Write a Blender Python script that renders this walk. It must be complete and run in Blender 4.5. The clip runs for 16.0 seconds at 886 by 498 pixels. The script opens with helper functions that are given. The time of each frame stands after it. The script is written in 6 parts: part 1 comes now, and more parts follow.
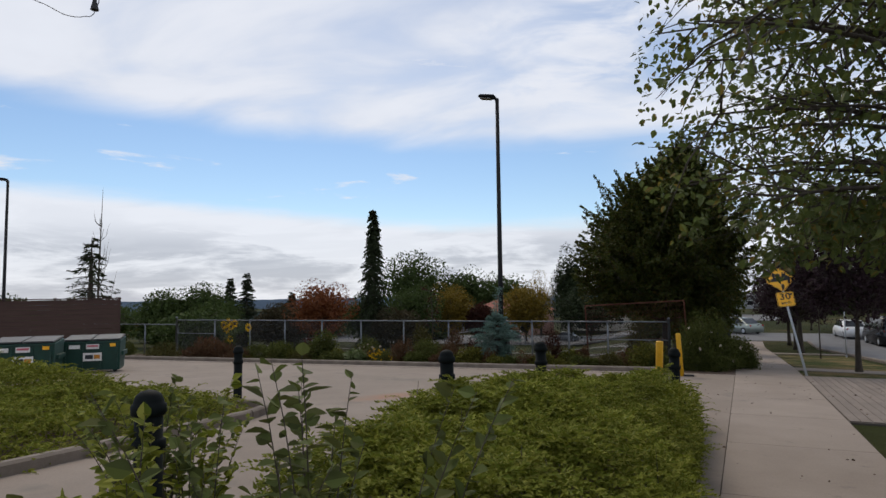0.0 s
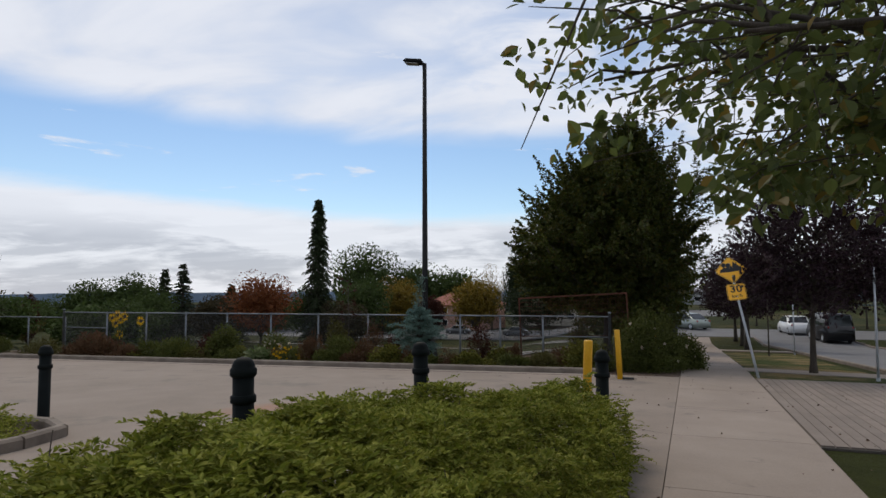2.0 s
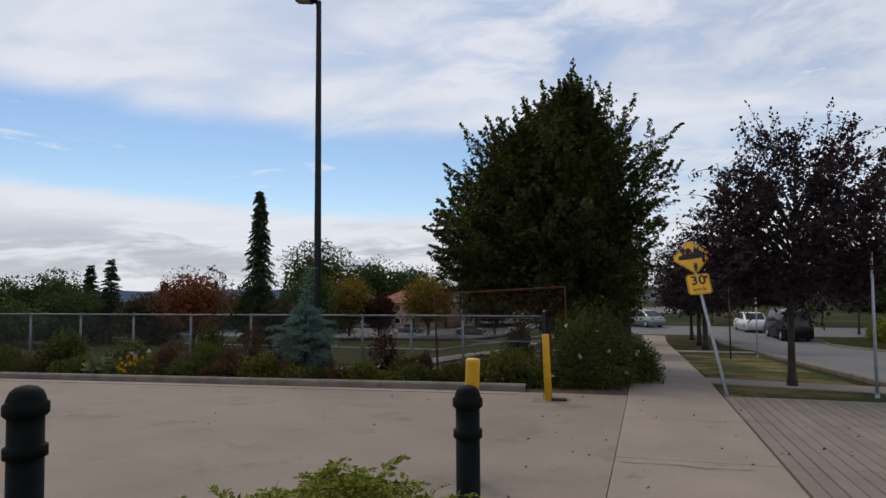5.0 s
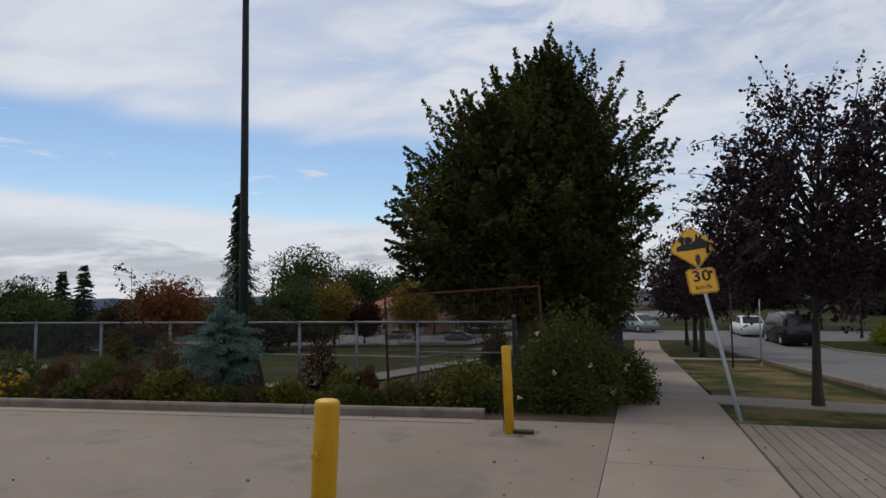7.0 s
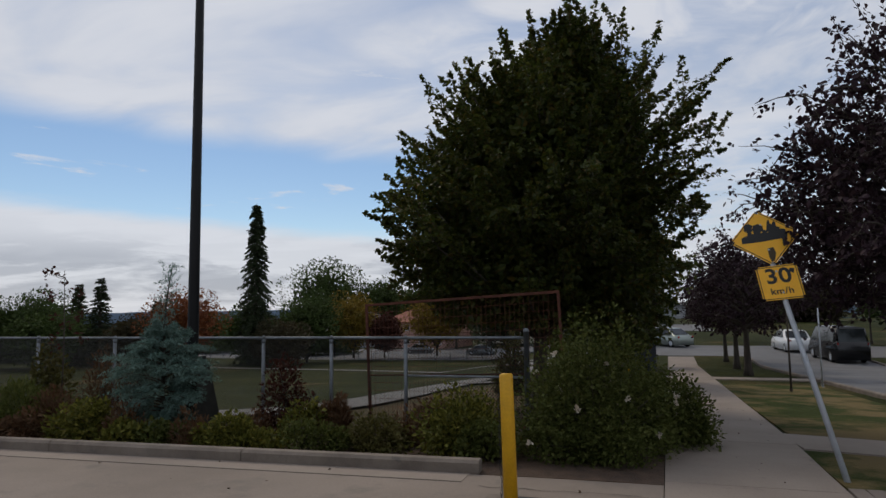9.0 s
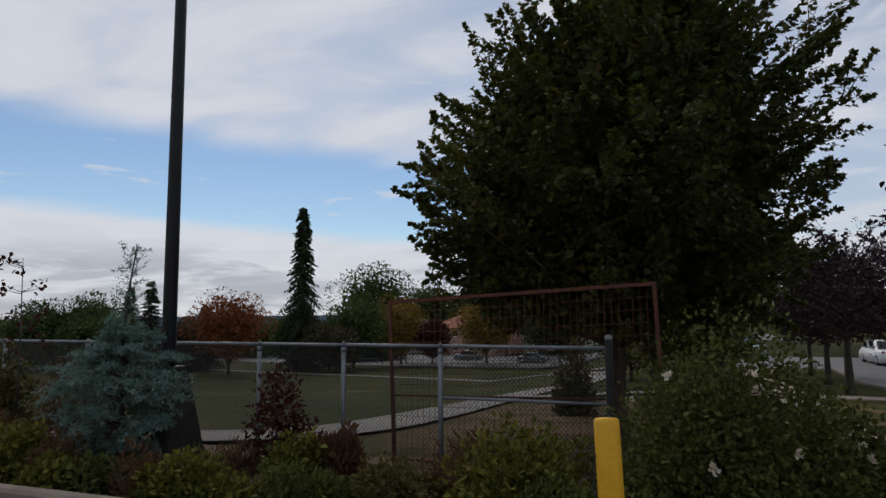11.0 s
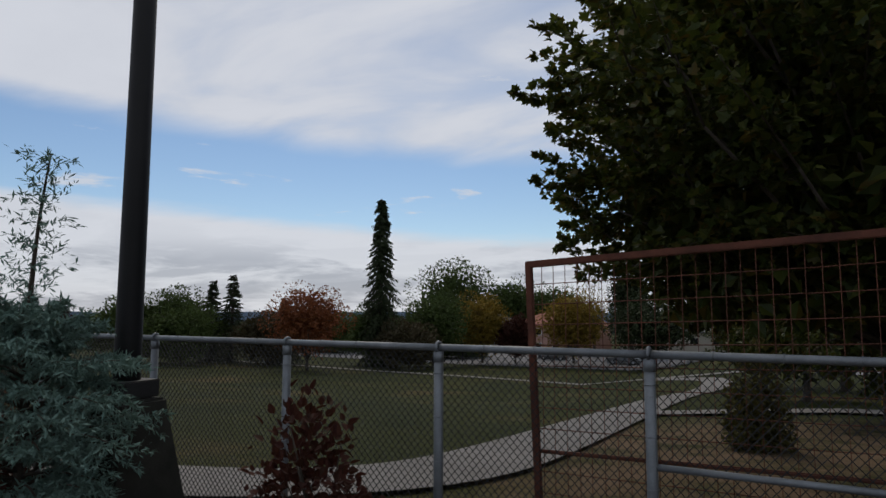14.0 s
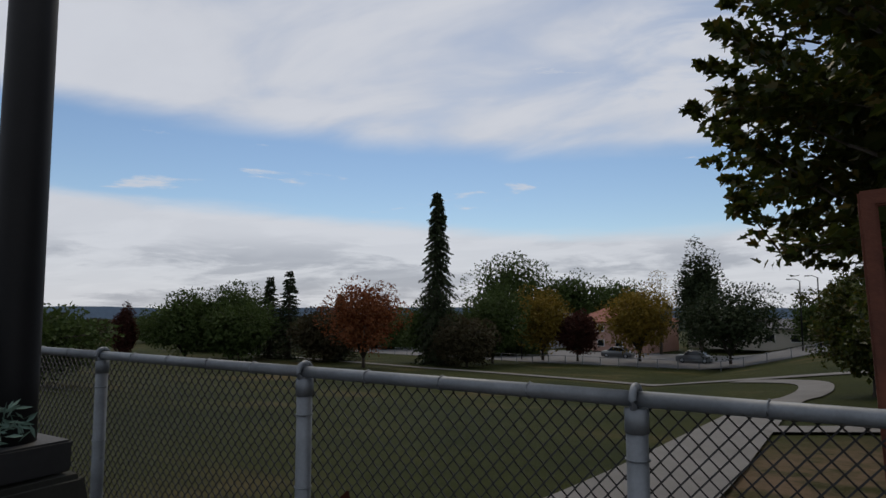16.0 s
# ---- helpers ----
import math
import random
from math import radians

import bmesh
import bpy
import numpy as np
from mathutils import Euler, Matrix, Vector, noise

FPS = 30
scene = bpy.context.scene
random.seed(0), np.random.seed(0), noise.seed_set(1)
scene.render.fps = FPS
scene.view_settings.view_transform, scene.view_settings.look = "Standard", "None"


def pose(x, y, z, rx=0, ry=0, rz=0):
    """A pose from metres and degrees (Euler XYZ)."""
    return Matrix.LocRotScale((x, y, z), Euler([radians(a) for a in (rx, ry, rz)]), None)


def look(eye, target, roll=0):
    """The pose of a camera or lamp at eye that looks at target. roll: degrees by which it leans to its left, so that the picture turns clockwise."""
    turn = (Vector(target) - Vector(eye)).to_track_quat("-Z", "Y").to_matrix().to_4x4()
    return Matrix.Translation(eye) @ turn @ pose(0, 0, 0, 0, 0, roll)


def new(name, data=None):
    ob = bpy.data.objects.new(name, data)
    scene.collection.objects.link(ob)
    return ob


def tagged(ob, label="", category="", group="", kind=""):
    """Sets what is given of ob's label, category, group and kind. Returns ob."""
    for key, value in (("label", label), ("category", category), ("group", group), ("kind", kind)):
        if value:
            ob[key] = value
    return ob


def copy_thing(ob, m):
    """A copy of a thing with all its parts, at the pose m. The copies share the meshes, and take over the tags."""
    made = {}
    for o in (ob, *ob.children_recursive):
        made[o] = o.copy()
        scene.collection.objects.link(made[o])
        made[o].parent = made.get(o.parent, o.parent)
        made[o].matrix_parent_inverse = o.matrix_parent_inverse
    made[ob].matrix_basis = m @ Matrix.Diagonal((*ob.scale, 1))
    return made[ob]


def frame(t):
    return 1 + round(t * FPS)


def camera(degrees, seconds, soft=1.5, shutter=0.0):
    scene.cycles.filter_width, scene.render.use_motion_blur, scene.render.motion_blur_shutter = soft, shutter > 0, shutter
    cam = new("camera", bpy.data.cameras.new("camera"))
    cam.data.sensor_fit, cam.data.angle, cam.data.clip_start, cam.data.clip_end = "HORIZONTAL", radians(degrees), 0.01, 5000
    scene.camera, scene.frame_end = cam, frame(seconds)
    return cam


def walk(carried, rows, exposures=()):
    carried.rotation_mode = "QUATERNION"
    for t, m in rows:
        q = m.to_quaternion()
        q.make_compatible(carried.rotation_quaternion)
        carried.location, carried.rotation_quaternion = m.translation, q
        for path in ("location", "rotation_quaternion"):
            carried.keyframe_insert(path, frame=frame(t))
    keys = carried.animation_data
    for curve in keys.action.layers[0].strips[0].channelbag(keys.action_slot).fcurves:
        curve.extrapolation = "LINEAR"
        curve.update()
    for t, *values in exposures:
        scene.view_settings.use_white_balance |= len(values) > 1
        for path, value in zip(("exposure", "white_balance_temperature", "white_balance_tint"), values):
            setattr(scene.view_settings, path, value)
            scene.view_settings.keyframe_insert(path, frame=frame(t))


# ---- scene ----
cam = camera(71.4, 16.0)
METRES, EYE, TILT, LEAN, TURN = 20.6, 1.55, 0.0, 0.0, 22.7
ROWS = [
    (0.0, 0.0, 0.0, 0.0, 0.05, 3.97, 0.69),
    (0.5, 0.0156, 0.0287, -0.001, -0.78, 3.67, 0.71),
    (1.0, 0.0303, 0.0596, -0.0037, -1.6, 3.48, 0.67),
    (1.5, 0.0452, 0.0896, -0.0059, -2.95, 3.42, 0.55),
    (2.0, 0.0586, 0.1197, -0.007, -3.97, 3.42, 0.23),
    (2.5, 0.0741, 0.1482, -0.0084, -4.63, 3.29, 0.1),
    (3.0, 0.0885, 0.1767, -0.0093, -5.28, 3.25, 0.09),
    (3.5, 0.1042, 0.2048, -0.0111, -5.99, 3.22, 0.21),
    (4.0, 0.1183, 0.2342, -0.0114, -6.56, 3.11, 0.25),
    (6.5, 0.1895, 0.3766, -0.0183, -8.37, 3.47, 0.56),
    (7.0, 0.203, 0.4057, -0.0196, -8.17, 3.7, 0.73),
    (7.5, 0.215, 0.4345, -0.0219, -7.74, 4.07, 0.82),
    (8.0, 0.227, 0.4631, -0.0227, -6.93, 4.52, 1.06),
    (8.5, 0.2356, 0.492, -0.0244, -6.47, 4.77, 0.9),
    (9.0, 0.2435, 0.5211, -0.0248, -5.83, 4.98, 0.79),
    (11.5, 0.2553, 0.6758, -0.0325, 0.07, 5.59, 0.25),
    (12.0, 0.2517, 0.7071, -0.0342, 1.36, 5.51, 0.12),
    (12.5, 0.2462, 0.7388, -0.0349, 2.58, 5.55, 0.02),
    (13.0, 0.241, 0.7684, -0.0363, 3.68, 5.5, -0.28),
    (13.5, 0.2343, 0.7998, -0.037, 4.91, 5.55, -0.3),
    (14.0, 0.2264, 0.8301, -0.039, 5.95, 5.39, -0.13),
    (14.5, 0.2196, 0.8608, -0.0402, 7.05, 5.41, 0.02),
    (15.0, 0.2113, 0.8884, -0.0423, 7.98, 5.35, 0.05),
    (15.5, 0.2038, 0.9148, -0.0427, 9.07, 5.21, 0.11),
    (16.0, 0.196, 0.9353, -0.0387, 11.03, 4.97, 0.04),
]
walk(cam, [(t, pose(0, 0, EYE, TILT, LEAN, TURN) @ pose(METRES * x, METRES * y, METRES * z, 90 + pitch, roll, yaw)) for t, x, y, z, yaw, pitch, roll in ROWS],
     exposures=((0.0, 0.12), (3.5, 0.08), (7.0, -0.07), (9.0, -0.18), (12.0, -0.2), (14.0, -0.22), (16.0, -0.28)))

# ---------------- world, sun, exposure ----------------
world = bpy.data.worlds.new("world")
scene.world = world
world.use_nodes = True
SUN_EL, SUN_AZ = 48.0, -35.0     # degrees above the horizon, degrees clockwise from +y


def build_world():
    nt = world.node_tree
    nt.nodes.clear()
    N, L = nt.nodes.new, nt.links.new

    def math_node(op, a, b=None, c=None):
        n = N("ShaderNodeMath")
        n.operation = op
        for i, v in enumerate((a, b, c)):
            if v is None:
                continue
            if isinstance(v, (int, float)):
                n.inputs[i].default_value = v
            else:
                L(v, n.inputs[i])
        return n.outputs[0]

    def step(v, lo, hi):
        n = N("ShaderNodeMapRange")
        n.interpolation_type = "SMOOTHSTEP"
        n.inputs["From Min"].default_value, n.inputs["From Max"].default_value = lo, hi
        L(v, n.inputs["Value"])
        return n.outputs["Result"]

    def noise_at(vec, scale, detail, rough, distort=0.0):
        n = N("ShaderNodeTexNoise")
        n.inputs["Scale"].default_value, n.inputs["Detail"].default_value = scale, detail
        n.inputs["Roughness"].default_value, n.inputs["Distortion"].default_value = rough, distort
        L(vec, n.inputs["Vector"])
        return n.outputs["Fac"]

    out, bg, co = N("ShaderNodeOutputWorld"), N("ShaderNodeBackground"), N("ShaderNodeTexCoord")
    sky = N("ShaderNodeTexSky")
    sky.sky_type, sky.sun_disc = "NISHITA", False
    sky.sun_elevation, sky.sun_rotation = radians(SUN_EL), radians(SUN_AZ)
    sky.air_density, sky.dust_density, sky.ozone_density = 1.0, 0.1, 3.0
    sep = N("ShaderNodeSeparateXYZ")
    L(co.outputs["Generated"], sep.inputs[0])
    dx, dy, dz = sep.outputs
    up = math_node("MAXIMUM", dz, 0.0)
    # clouds lie on a flat sheet overhead: the direction divided by its height
    den = math_node("ADD", up, 0.10)
    flat = N("ShaderNodeCombineXYZ")
    L(math_node("DIVIDE", dx, den), flat.inputs[0])
    L(math_node("DIVIDE", dy, den), flat.inputs[1])
    big = noise_at(flat.outputs[0], 0.50, 6, 0.55, 0.4)
    streak_map = N("ShaderNodeMapping")
    streak_map.inputs["Rotation"].default_value = (0, 0, radians(-28))
    streak_map.inputs["Scale"].default_value = (0.85, 1.5, 1.0)
    L(flat.outputs[0], streak_map.inputs[0])
    fine = noise_at(streak_map.outputs[0], 1.3, 6, 0.50, 0.4)
    low_map = N("ShaderNodeMapping")
    low_map.inputs["Scale"].default_value = (5.5, 5.5, 30.0)
    low_map.inputs["Location"].default_value = (0.35, 0.0, 0.0)
    L(co.outputs["Generated"], low_map.inputs[0])
    low = noise_at(low_map.outputs[0], 1.0, 7, 0.58, 0.3)
    # a clear band from about seven to fourteen degrees up, lifting to the west, between high cloud and low cloud
    west = math_node("MAXIMUM", math_node("MULTIPLY_ADD", dx, -1.0, -0.45), 0.0)
    band = math_node("MULTIPLY_ADD", west, -0.10, up)
    ragged = math_node("MULTIPLY_ADD", math_node("SUBTRACT", low, 0.5), 0.035, band)
    ragged_up = math_node("MULTIPLY_ADD", math_node("SUBTRACT", fine, 0.5), 0.05, band)
    upper = step(ragged_up, 0.218, 0.262)
    thin = step(math_node("MULTIPLY_ADD", big, 0.45, math_node("MULTIPLY", fine, 0.75)), 0.44, 0.66)
    # broken, dappled cloud with blue between, to the north-east
    dapple = step(noise_at(flat.outputs[0], 2.6, 5, 0.6, 0.6), 0.36, 0.60)
    east = math_node("MULTIPLY", step(dx, -0.42, -0.10), step(up, 0.24, 0.34))
    gap = math_node("SUBTRACT", 1.0, math_node("MULTIPLY", east, math_node("MULTIPLY", math_node("SUBTRACT", 1.0, dapple), 0.62)))
    upper = math_node("MULTIPLY", math_node("MULTIPLY", upper, gap), math_node("MULTIPLY_ADD", thin, 0.46, 0.50))
    lower = math_node("MULTIPLY", math_node("SUBTRACT", 1.0, step(ragged, 0.092, 0.122)), 0.97)
    # the clear band closes to the east
    dapple_e = step(noise_at(flat.outputs[0], 2.0, 5, 0.6, 0.5), 0.36, 0.62)
    lower = math_node("MAXIMUM", lower, math_node("MULTIPLY", step(dx, -0.16, 0.10), math_node("MULTIPLY_ADD", dapple_e, 0.42, 0.44)))
    wisp = math_node("MULTIPLY", step(low, 0.63, 0.72), 0.80)
    cover = math_node("MINIMUM", math_node("MAXIMUM", math_node("MAXIMUM", upper, lower), wisp), 1.0)
    veil = math_node("MULTIPLY_ADD", cover, 0.96, 0.01)
    # grey undersides low down
    shade = math_node("MULTIPLY", step(low, 0.45, 0.60), math_node("SUBTRACT", 1.0, step(up, 0.06, 0.115)))
    shade = math_node("MULTIPLY_ADD", step(fine, 0.42, 0.62), -0.16, shade)
    tone = N("ShaderNodeMix")
    tone.data_type = "RGBA"
    L(math_node("MINIMUM", math_node("MAXIMUM", math_node("MULTIPLY_ADD", shade, 0.62, 0.12), 0.0), 1.0), tone.inputs["Factor"])
    tone.inputs["A"].default_value = (CLOUD[0], CLOUD[1], CLOUD[2], 1)
    tone.inputs["B"].default_value = (CLOUD[0] * 0.46, CLOUD[1] * 0.48, CLOUD[2] * 0.53, 1)
    mix = N("ShaderNodeMix")
    mix.data_type = "RGBA"
    L(veil, mix.inputs["Factor"])
    L(sky.outputs[0], mix.inputs["A"])
    L(tone.outputs["Result"], mix.inputs["B"])
    L(mix.outputs["Result"], bg.inputs["Color"])
    bg.inputs["Strength"].default_value = 0.10
    L(bg.outputs[0], out.inputs[0])


CLOUD = (7.7, 7.9, 8.5)
build_world()
sun_data = bpy.data.lights.new("sun", "SUN")
sun_data.energy, sun_data.angle, sun_data.color = 1.25, radians(20), (1.0, 0.86, 0.68)
sun = new("sun", sun_data)
sun.matrix_world = look((0, 0, 30), (-30 * math.sin(radians(SUN_AZ)) / math.tan(radians(SUN_EL)), -30 * math.cos(radians(SUN_AZ)) / math.tan(radians(SUN_EL)), 0))

# ---------------- materials ----------------
def material(name, build):
    m = bpy.data.materials.new(name)
    m.use_nodes = True
    nt = m.node_tree
    bsdf = nt.nodes["Principled BSDF"]
    build(nt, bsdf)
    return m


def ramp_node(nt, fac, stops):
    r = nt.nodes.new("ShaderNodeValToRGB")
    e = r.color_ramp.elements
    while len(e) < len(stops):
        e.new(0.5)
    for el, (p, c) in zip(e, stops):
        el.position, el.color = p, (*c, 1)
    nt.links.new(fac, r.inputs[0])
    return r.outputs[0]


def tex_noise(nt, scale, detail=5, rough=0.6, stretch=(1, 1, 1)):
    co = nt.nodes.new("ShaderNodeTexCoord")
    mp = nt.nodes.new("ShaderNodeMapping")
    mp.inputs["Scale"].default_value = stretch
    n = nt.nodes.new("ShaderNodeTexNoise")
    n.inputs["Scale"].default_value, n.inputs["Detail"].default_value, n.inputs["Roughness"].default_value = scale, detail, rough
    nt.links.new(co.outputs["Object"], mp.inputs[0])
    nt.links.new(mp.outputs[0], n.inputs["Vector"])
    return n.outputs["Fac"]


def mixed(nt, fac, a, b, mode="MIX"):
    n = nt.nodes.new("ShaderNodeMix")
    n.data_type, n.blend_type = "RGBA", mode
    for sock, v in ((n.inputs["Factor"], fac), (n.inputs["A"], a), (n.inputs["B"], b)):
        if isinstance(v, (int, float)):
            sock.default_value = v
        elif isinstance(v, tuple):
            sock.default_value = (*v, 1)
        else:
            nt.links.new(v, sock)
    return n.outputs["Result"]


def bump(nt, bsdf, fac, strength, dist):
    b = nt.nodes.new("ShaderNodeBump")
    b.inputs["Strength"].default_value, b.inputs["Distance"].default_value = strength, dist
    nt.links.new(fac, b.inputs["Height"])
    nt.links.new(b.outputs[0], bsdf.inputs["Normal"])


def surface(name, dark, light, scale=3.0, grain=60.0, rough=0.85, metal=0.0, relief=0.3, depth=0.004, blotch=None, spread=(0.3, 0.7), stretch=(1, 1, 1), random_tone=0.0, spec=0.5, stain=None):
    """A weathered surface: broad patches between two tones, fine grain over them, optional blotches of a third tone."""
    def build(nt, bsdf):
        col = ramp_node(nt, tex_noise(nt, scale, 6, 0.6, stretch), [(spread[0], dark), (spread[1], light)])
        g = tex_noise(nt, grain, 3, 0.7, stretch)
        col = mixed(nt, 0.35, col, ramp_node(nt, g, [(0.3, (0.55, 0.55, 0.55)), (0.7, (1, 1, 1))]), "MULTIPLY")
        if blotch:
            col = mixed(nt, ramp_node(nt, tex_noise(nt, blotch[1], 5, 0.65), [(blotch[2], (0, 0, 0)), (blotch[2] + 0.12, (1, 1, 1))]), col, blotch[0])
        if stain:
            co = nt.nodes.new("ShaderNodeTexCoord")
            mp = nt.nodes.new("ShaderNodeMapping")
            mp.vector_type = "TEXTURE"
            mp.inputs["Location"].default_value, mp.inputs["Rotation"].default_value, mp.inputs["Scale"].default_value = stain[0], (0, 0, radians(stain[1])), stain[2]
            gr = nt.nodes.new("ShaderNodeTexGradient")
            gr.gradient_type = "SPHERICAL"
            nt.links.new(co.outputs["Object"], mp.inputs[0])
            nt.links.new(mp.outputs[0], gr.inputs[0])
            soft = mixed(nt, 1.0, ramp_node(nt, gr.outputs["Fac"], [(0.0, (0, 0, 0)), (0.8, (0.7, 0.7, 0.7))]), ramp_node(nt, tex_noise(nt, 2.5, 5), [(0.3, (0.3, 0.3, 0.3)), (0.6, (1, 1, 1))]), "MULTIPLY")
            col = mixed(nt, soft, col, stain[3])
        if random_tone:
            info = nt.nodes.new("ShaderNodeObjectInfo")
            tone = ramp_node(nt, info.outputs["Random"], [(0, (1 - random_tone,) * 3), (1, (1, 1, 1))])
            col = mixed(nt, 1.0, col, tone, "MULTIPLY")
        nt.links.new(col, bsdf.inputs["Base Color"])
        bsdf.inputs["Roughness"].default_value, bsdf.inputs["Metallic"].default_value = rough, metal
        bsdf.inputs["Specular IOR Level"].default_value = spec
        bump(nt, bsdf, g, relief, depth)
    return material(name, build)


def foliage(name, tones, rough=0.7, translucent=0.25, gloss=0.12):
    """Leaves whose tone differs from leaf to leaf, a little light passing through."""
    def build(nt, bsdf):
        geo = nt.nodes.new("ShaderNodeNewGeometry")
        n = len(tones)
        col = ramp_node(nt, geo.outputs["Random Per Island"], [(i / max(1, n - 1), c) for i, c in enumerate(tones)])
        col = mixed(nt, 0.6, col, ramp_node(nt, tex_noise(nt, 1.3, 3), [(0.35, (0.55, 0.55, 0.5)), (0.65, (1, 1, 1))]), "MULTIPLY")
        nt.links.new(col, bsdf.inputs["Base Color"])
        bsdf.inputs["Roughness"].default_value = rough
        bsdf.inputs["Specular IOR Level"].default_value = gloss
        tr = nt.nodes.new("ShaderNodeBsdfTranslucent")
        nt.links.new(col, tr.inputs["Color"])
        mx = nt.nodes.new("ShaderNodeMixShader")
        mx.inputs[0].default_value = translucent
        nt.links.new(bsdf.outputs[0], mx.inputs[1])
        nt.links.new(tr.outputs[0], mx.inputs[2])
        nt.links.new(mx.outputs[0], nt.nodes["Material Output"].inputs[0])
    return material(name, build)


def plain(name, color, rough=0.5, metal=0.0, wear=0.12):
    def build(nt, bsdf):
        dark = tuple(c * (1 - wear * 2) for c in color)
        col = ramp_node(nt, tex_noise(nt, 9, 6, 0.7), [(0.3, dark), (0.6, color)])
        nt.links.new(col, bsdf.inputs["Base Color"])
        bsdf.inputs["Roughness"].default_value, bsdf.inputs["Metallic"].default_value = rough, metal
        bump(nt, bsdf, tex_noise(nt, 80, 3), 0.08, 0.002)
    return material(name, build)


def ground_material():
    def build(nt, bsdf):
        patch = tex_noise(nt, 0.16, 6, 0.62)
        col = ramp_node(nt, patch, [(0.38, (0.019, 0.026, 0.004)), (0.55, (0.032, 0.037, 0.007)), (0.72, (0.085, 0.062, 0.026))])
        col = mixed(nt, 0.55, col, ramp_node(nt, tex_noise(nt, 3.2, 8, 0.75), [(0.35, (0.5, 0.5, 0.45)), (0.65, (1.25, 1.2, 1.1))]), "MULTIPLY")
        # bare worn ground under the maple and along the path
        co = nt.nodes.new("ShaderNodeTexCoord")
        mp = nt.nodes.new("ShaderNodeMapping")
        mp.vector_type = "TEXTURE"
        mp.inputs["Location"].default_value, mp.inputs["Scale"].default_value = (-1.8, 27.5, -1.3), (5.2, 8.5, 6.0)
        gr = nt.nodes.new("ShaderNodeTexGradient")
        gr.gradient_type = "SPHERICAL"
        nt.links.new(co.outputs["Object"], mp.inputs[0])
        nt.links.new(mp.outputs[0], gr.inputs[0])
        worn = mixed(nt, 1.0, ramp_node(nt, gr.outputs["Fac"], [(0.05, (0, 0, 0)), (0.4, (1, 1, 1))]), ramp_node(nt, tex_noise(nt, 1.1, 7, 0.7), [(0.38, (0.1, 0.1, 0.1)), (0.58, (1, 1, 1))]), "MULTIPLY")
        col = mixed(nt, worn, col, (0.125, 0.085, 0.052))
        nt.links.new(col, bsdf.inputs["Base Color"])
        bsdf.inputs["Roughness"].default_value = 0.95
        bsdf.inputs["Specular IOR Level"].default_value = 0.1
        bump(nt, bsdf, tex_noise(nt, 30, 4, 0.7), 0.8, 0.03)
    return material("dry_grass_ground", build)


M_GROUND = ground_material()
M_CONCRETE = surface("concrete", (0.208, 0.168, 0.136), (0.265, 0.217, 0.180), 0.7, 45, 0.9, relief=0.15, blotch=((0.165, 0.138, 0.115), 1.1, 0.56), stain=((-5.85, 11.15, -0.5), 65, (1.15, 0.55, 1.2), (0.30, 0.13, 0.06)))
M_WALK = surface("sidewalk_concrete", (0.24, 0.195, 0.162), (0.305, 0.253, 0.212), 0.9, 50, 0.9, relief=0.15, blotch=((0.15, 0.127, 0.11), 2.3, 0.64))
M_KERB = surface("kerb_concrete", (0.13, 0.105, 0.085), (0.235, 0.195, 0.16), 2.5, 50, 0.92, relief=0.3, blotch=((0.09, 0.08, 0.07), 3.1, 0.62))
M_PAVER = surface("paver", (0.20, 0.163, 0.137), (0.26, 0.215, 0.184), 2.0, 60, 0.9, relief=0.25, random_tone=0.18)
M_JOINT = surface("joint_sand", (0.07, 0.06, 0.05), (0.11, 0.095, 0.08), 4, 60, 0.95)
M_ASPHALT = surface("asphalt", (0.11, 0.11, 0.115), (0.16, 0.16, 0.165), 0.6, 90, 0.9, relief=0.4)
M_SOIL = surface("bark_mulch", (0.045, 0.027, 0.017), (0.12, 0.072, 0.045), 5, 70, 0.95, relief=0.9, depth=0.02)
M_PATH = surface("gravel_path", (0.125, 0.117, 0.108), (0.18, 0.17, 0.158), 0.8, 90, 0.95, relief=0.4)
M_LAWN = surface("green_lawn", (0.030, 0.045, 0.010), (0.060, 0.072, 0.018), 1.2, 40, 0.95, relief=0.9, depth=0.03, spec=0.1, blotch=((0.16, 0.12, 0.055), 0.7, 0.45))
M_BARK = surface("bark", (0.035, 0.028, 0.022), (0.085, 0.068, 0.052), 8, 60, 0.95, relief=0.9, depth=0.01, stretch=(1, 1, 0.25))
M_GALV = surface("galvanised_steel", (0.38, 0.41, 0.45), (0.52, 0.55, 0.59), 6, 80, 0.5, metal=0.25, relief=0.05)
M_FENCE = surface("weathered_galvanised", (0.14, 0.155, 0.17), (0.23, 0.25, 0.27), 6, 80, 0.55, metal=0.3, relief=0.06, blotch=((0.09, 0.10, 0.11), 9, 0.66))
M_WIRE = plain("wire", (0.020, 0.021, 0.023), 0.7, 0.1)
M_RUST = surface("rusty_steel", (0.075, 0.026, 0.016), (0.16, 0.055, 0.032), 8, 70, 0.9, relief=0.4, metal=0.1)
M_POLE = surface("dark_bronze_paint", (0.006, 0.006, 0.007), (0.011, 0.011, 0.012), 3, 60, 0.6, relief=0.05, spec=0.25)
M_BOLLARD = surface("black_green_cast_iron", (0.003, 0.005, 0.005), (0.007, 0.010, 0.010), 6, 60, 0.7, relief=0.15, spec=0.12)
M_YELLOW = surface("yellow_paint", (0.60, 0.315, 0.004), (0.74, 0.395, 0.006), 5, 50, 0.5, relief=0.08, blotch=((0.32, 0.20, 0.02), 6, 0.70))
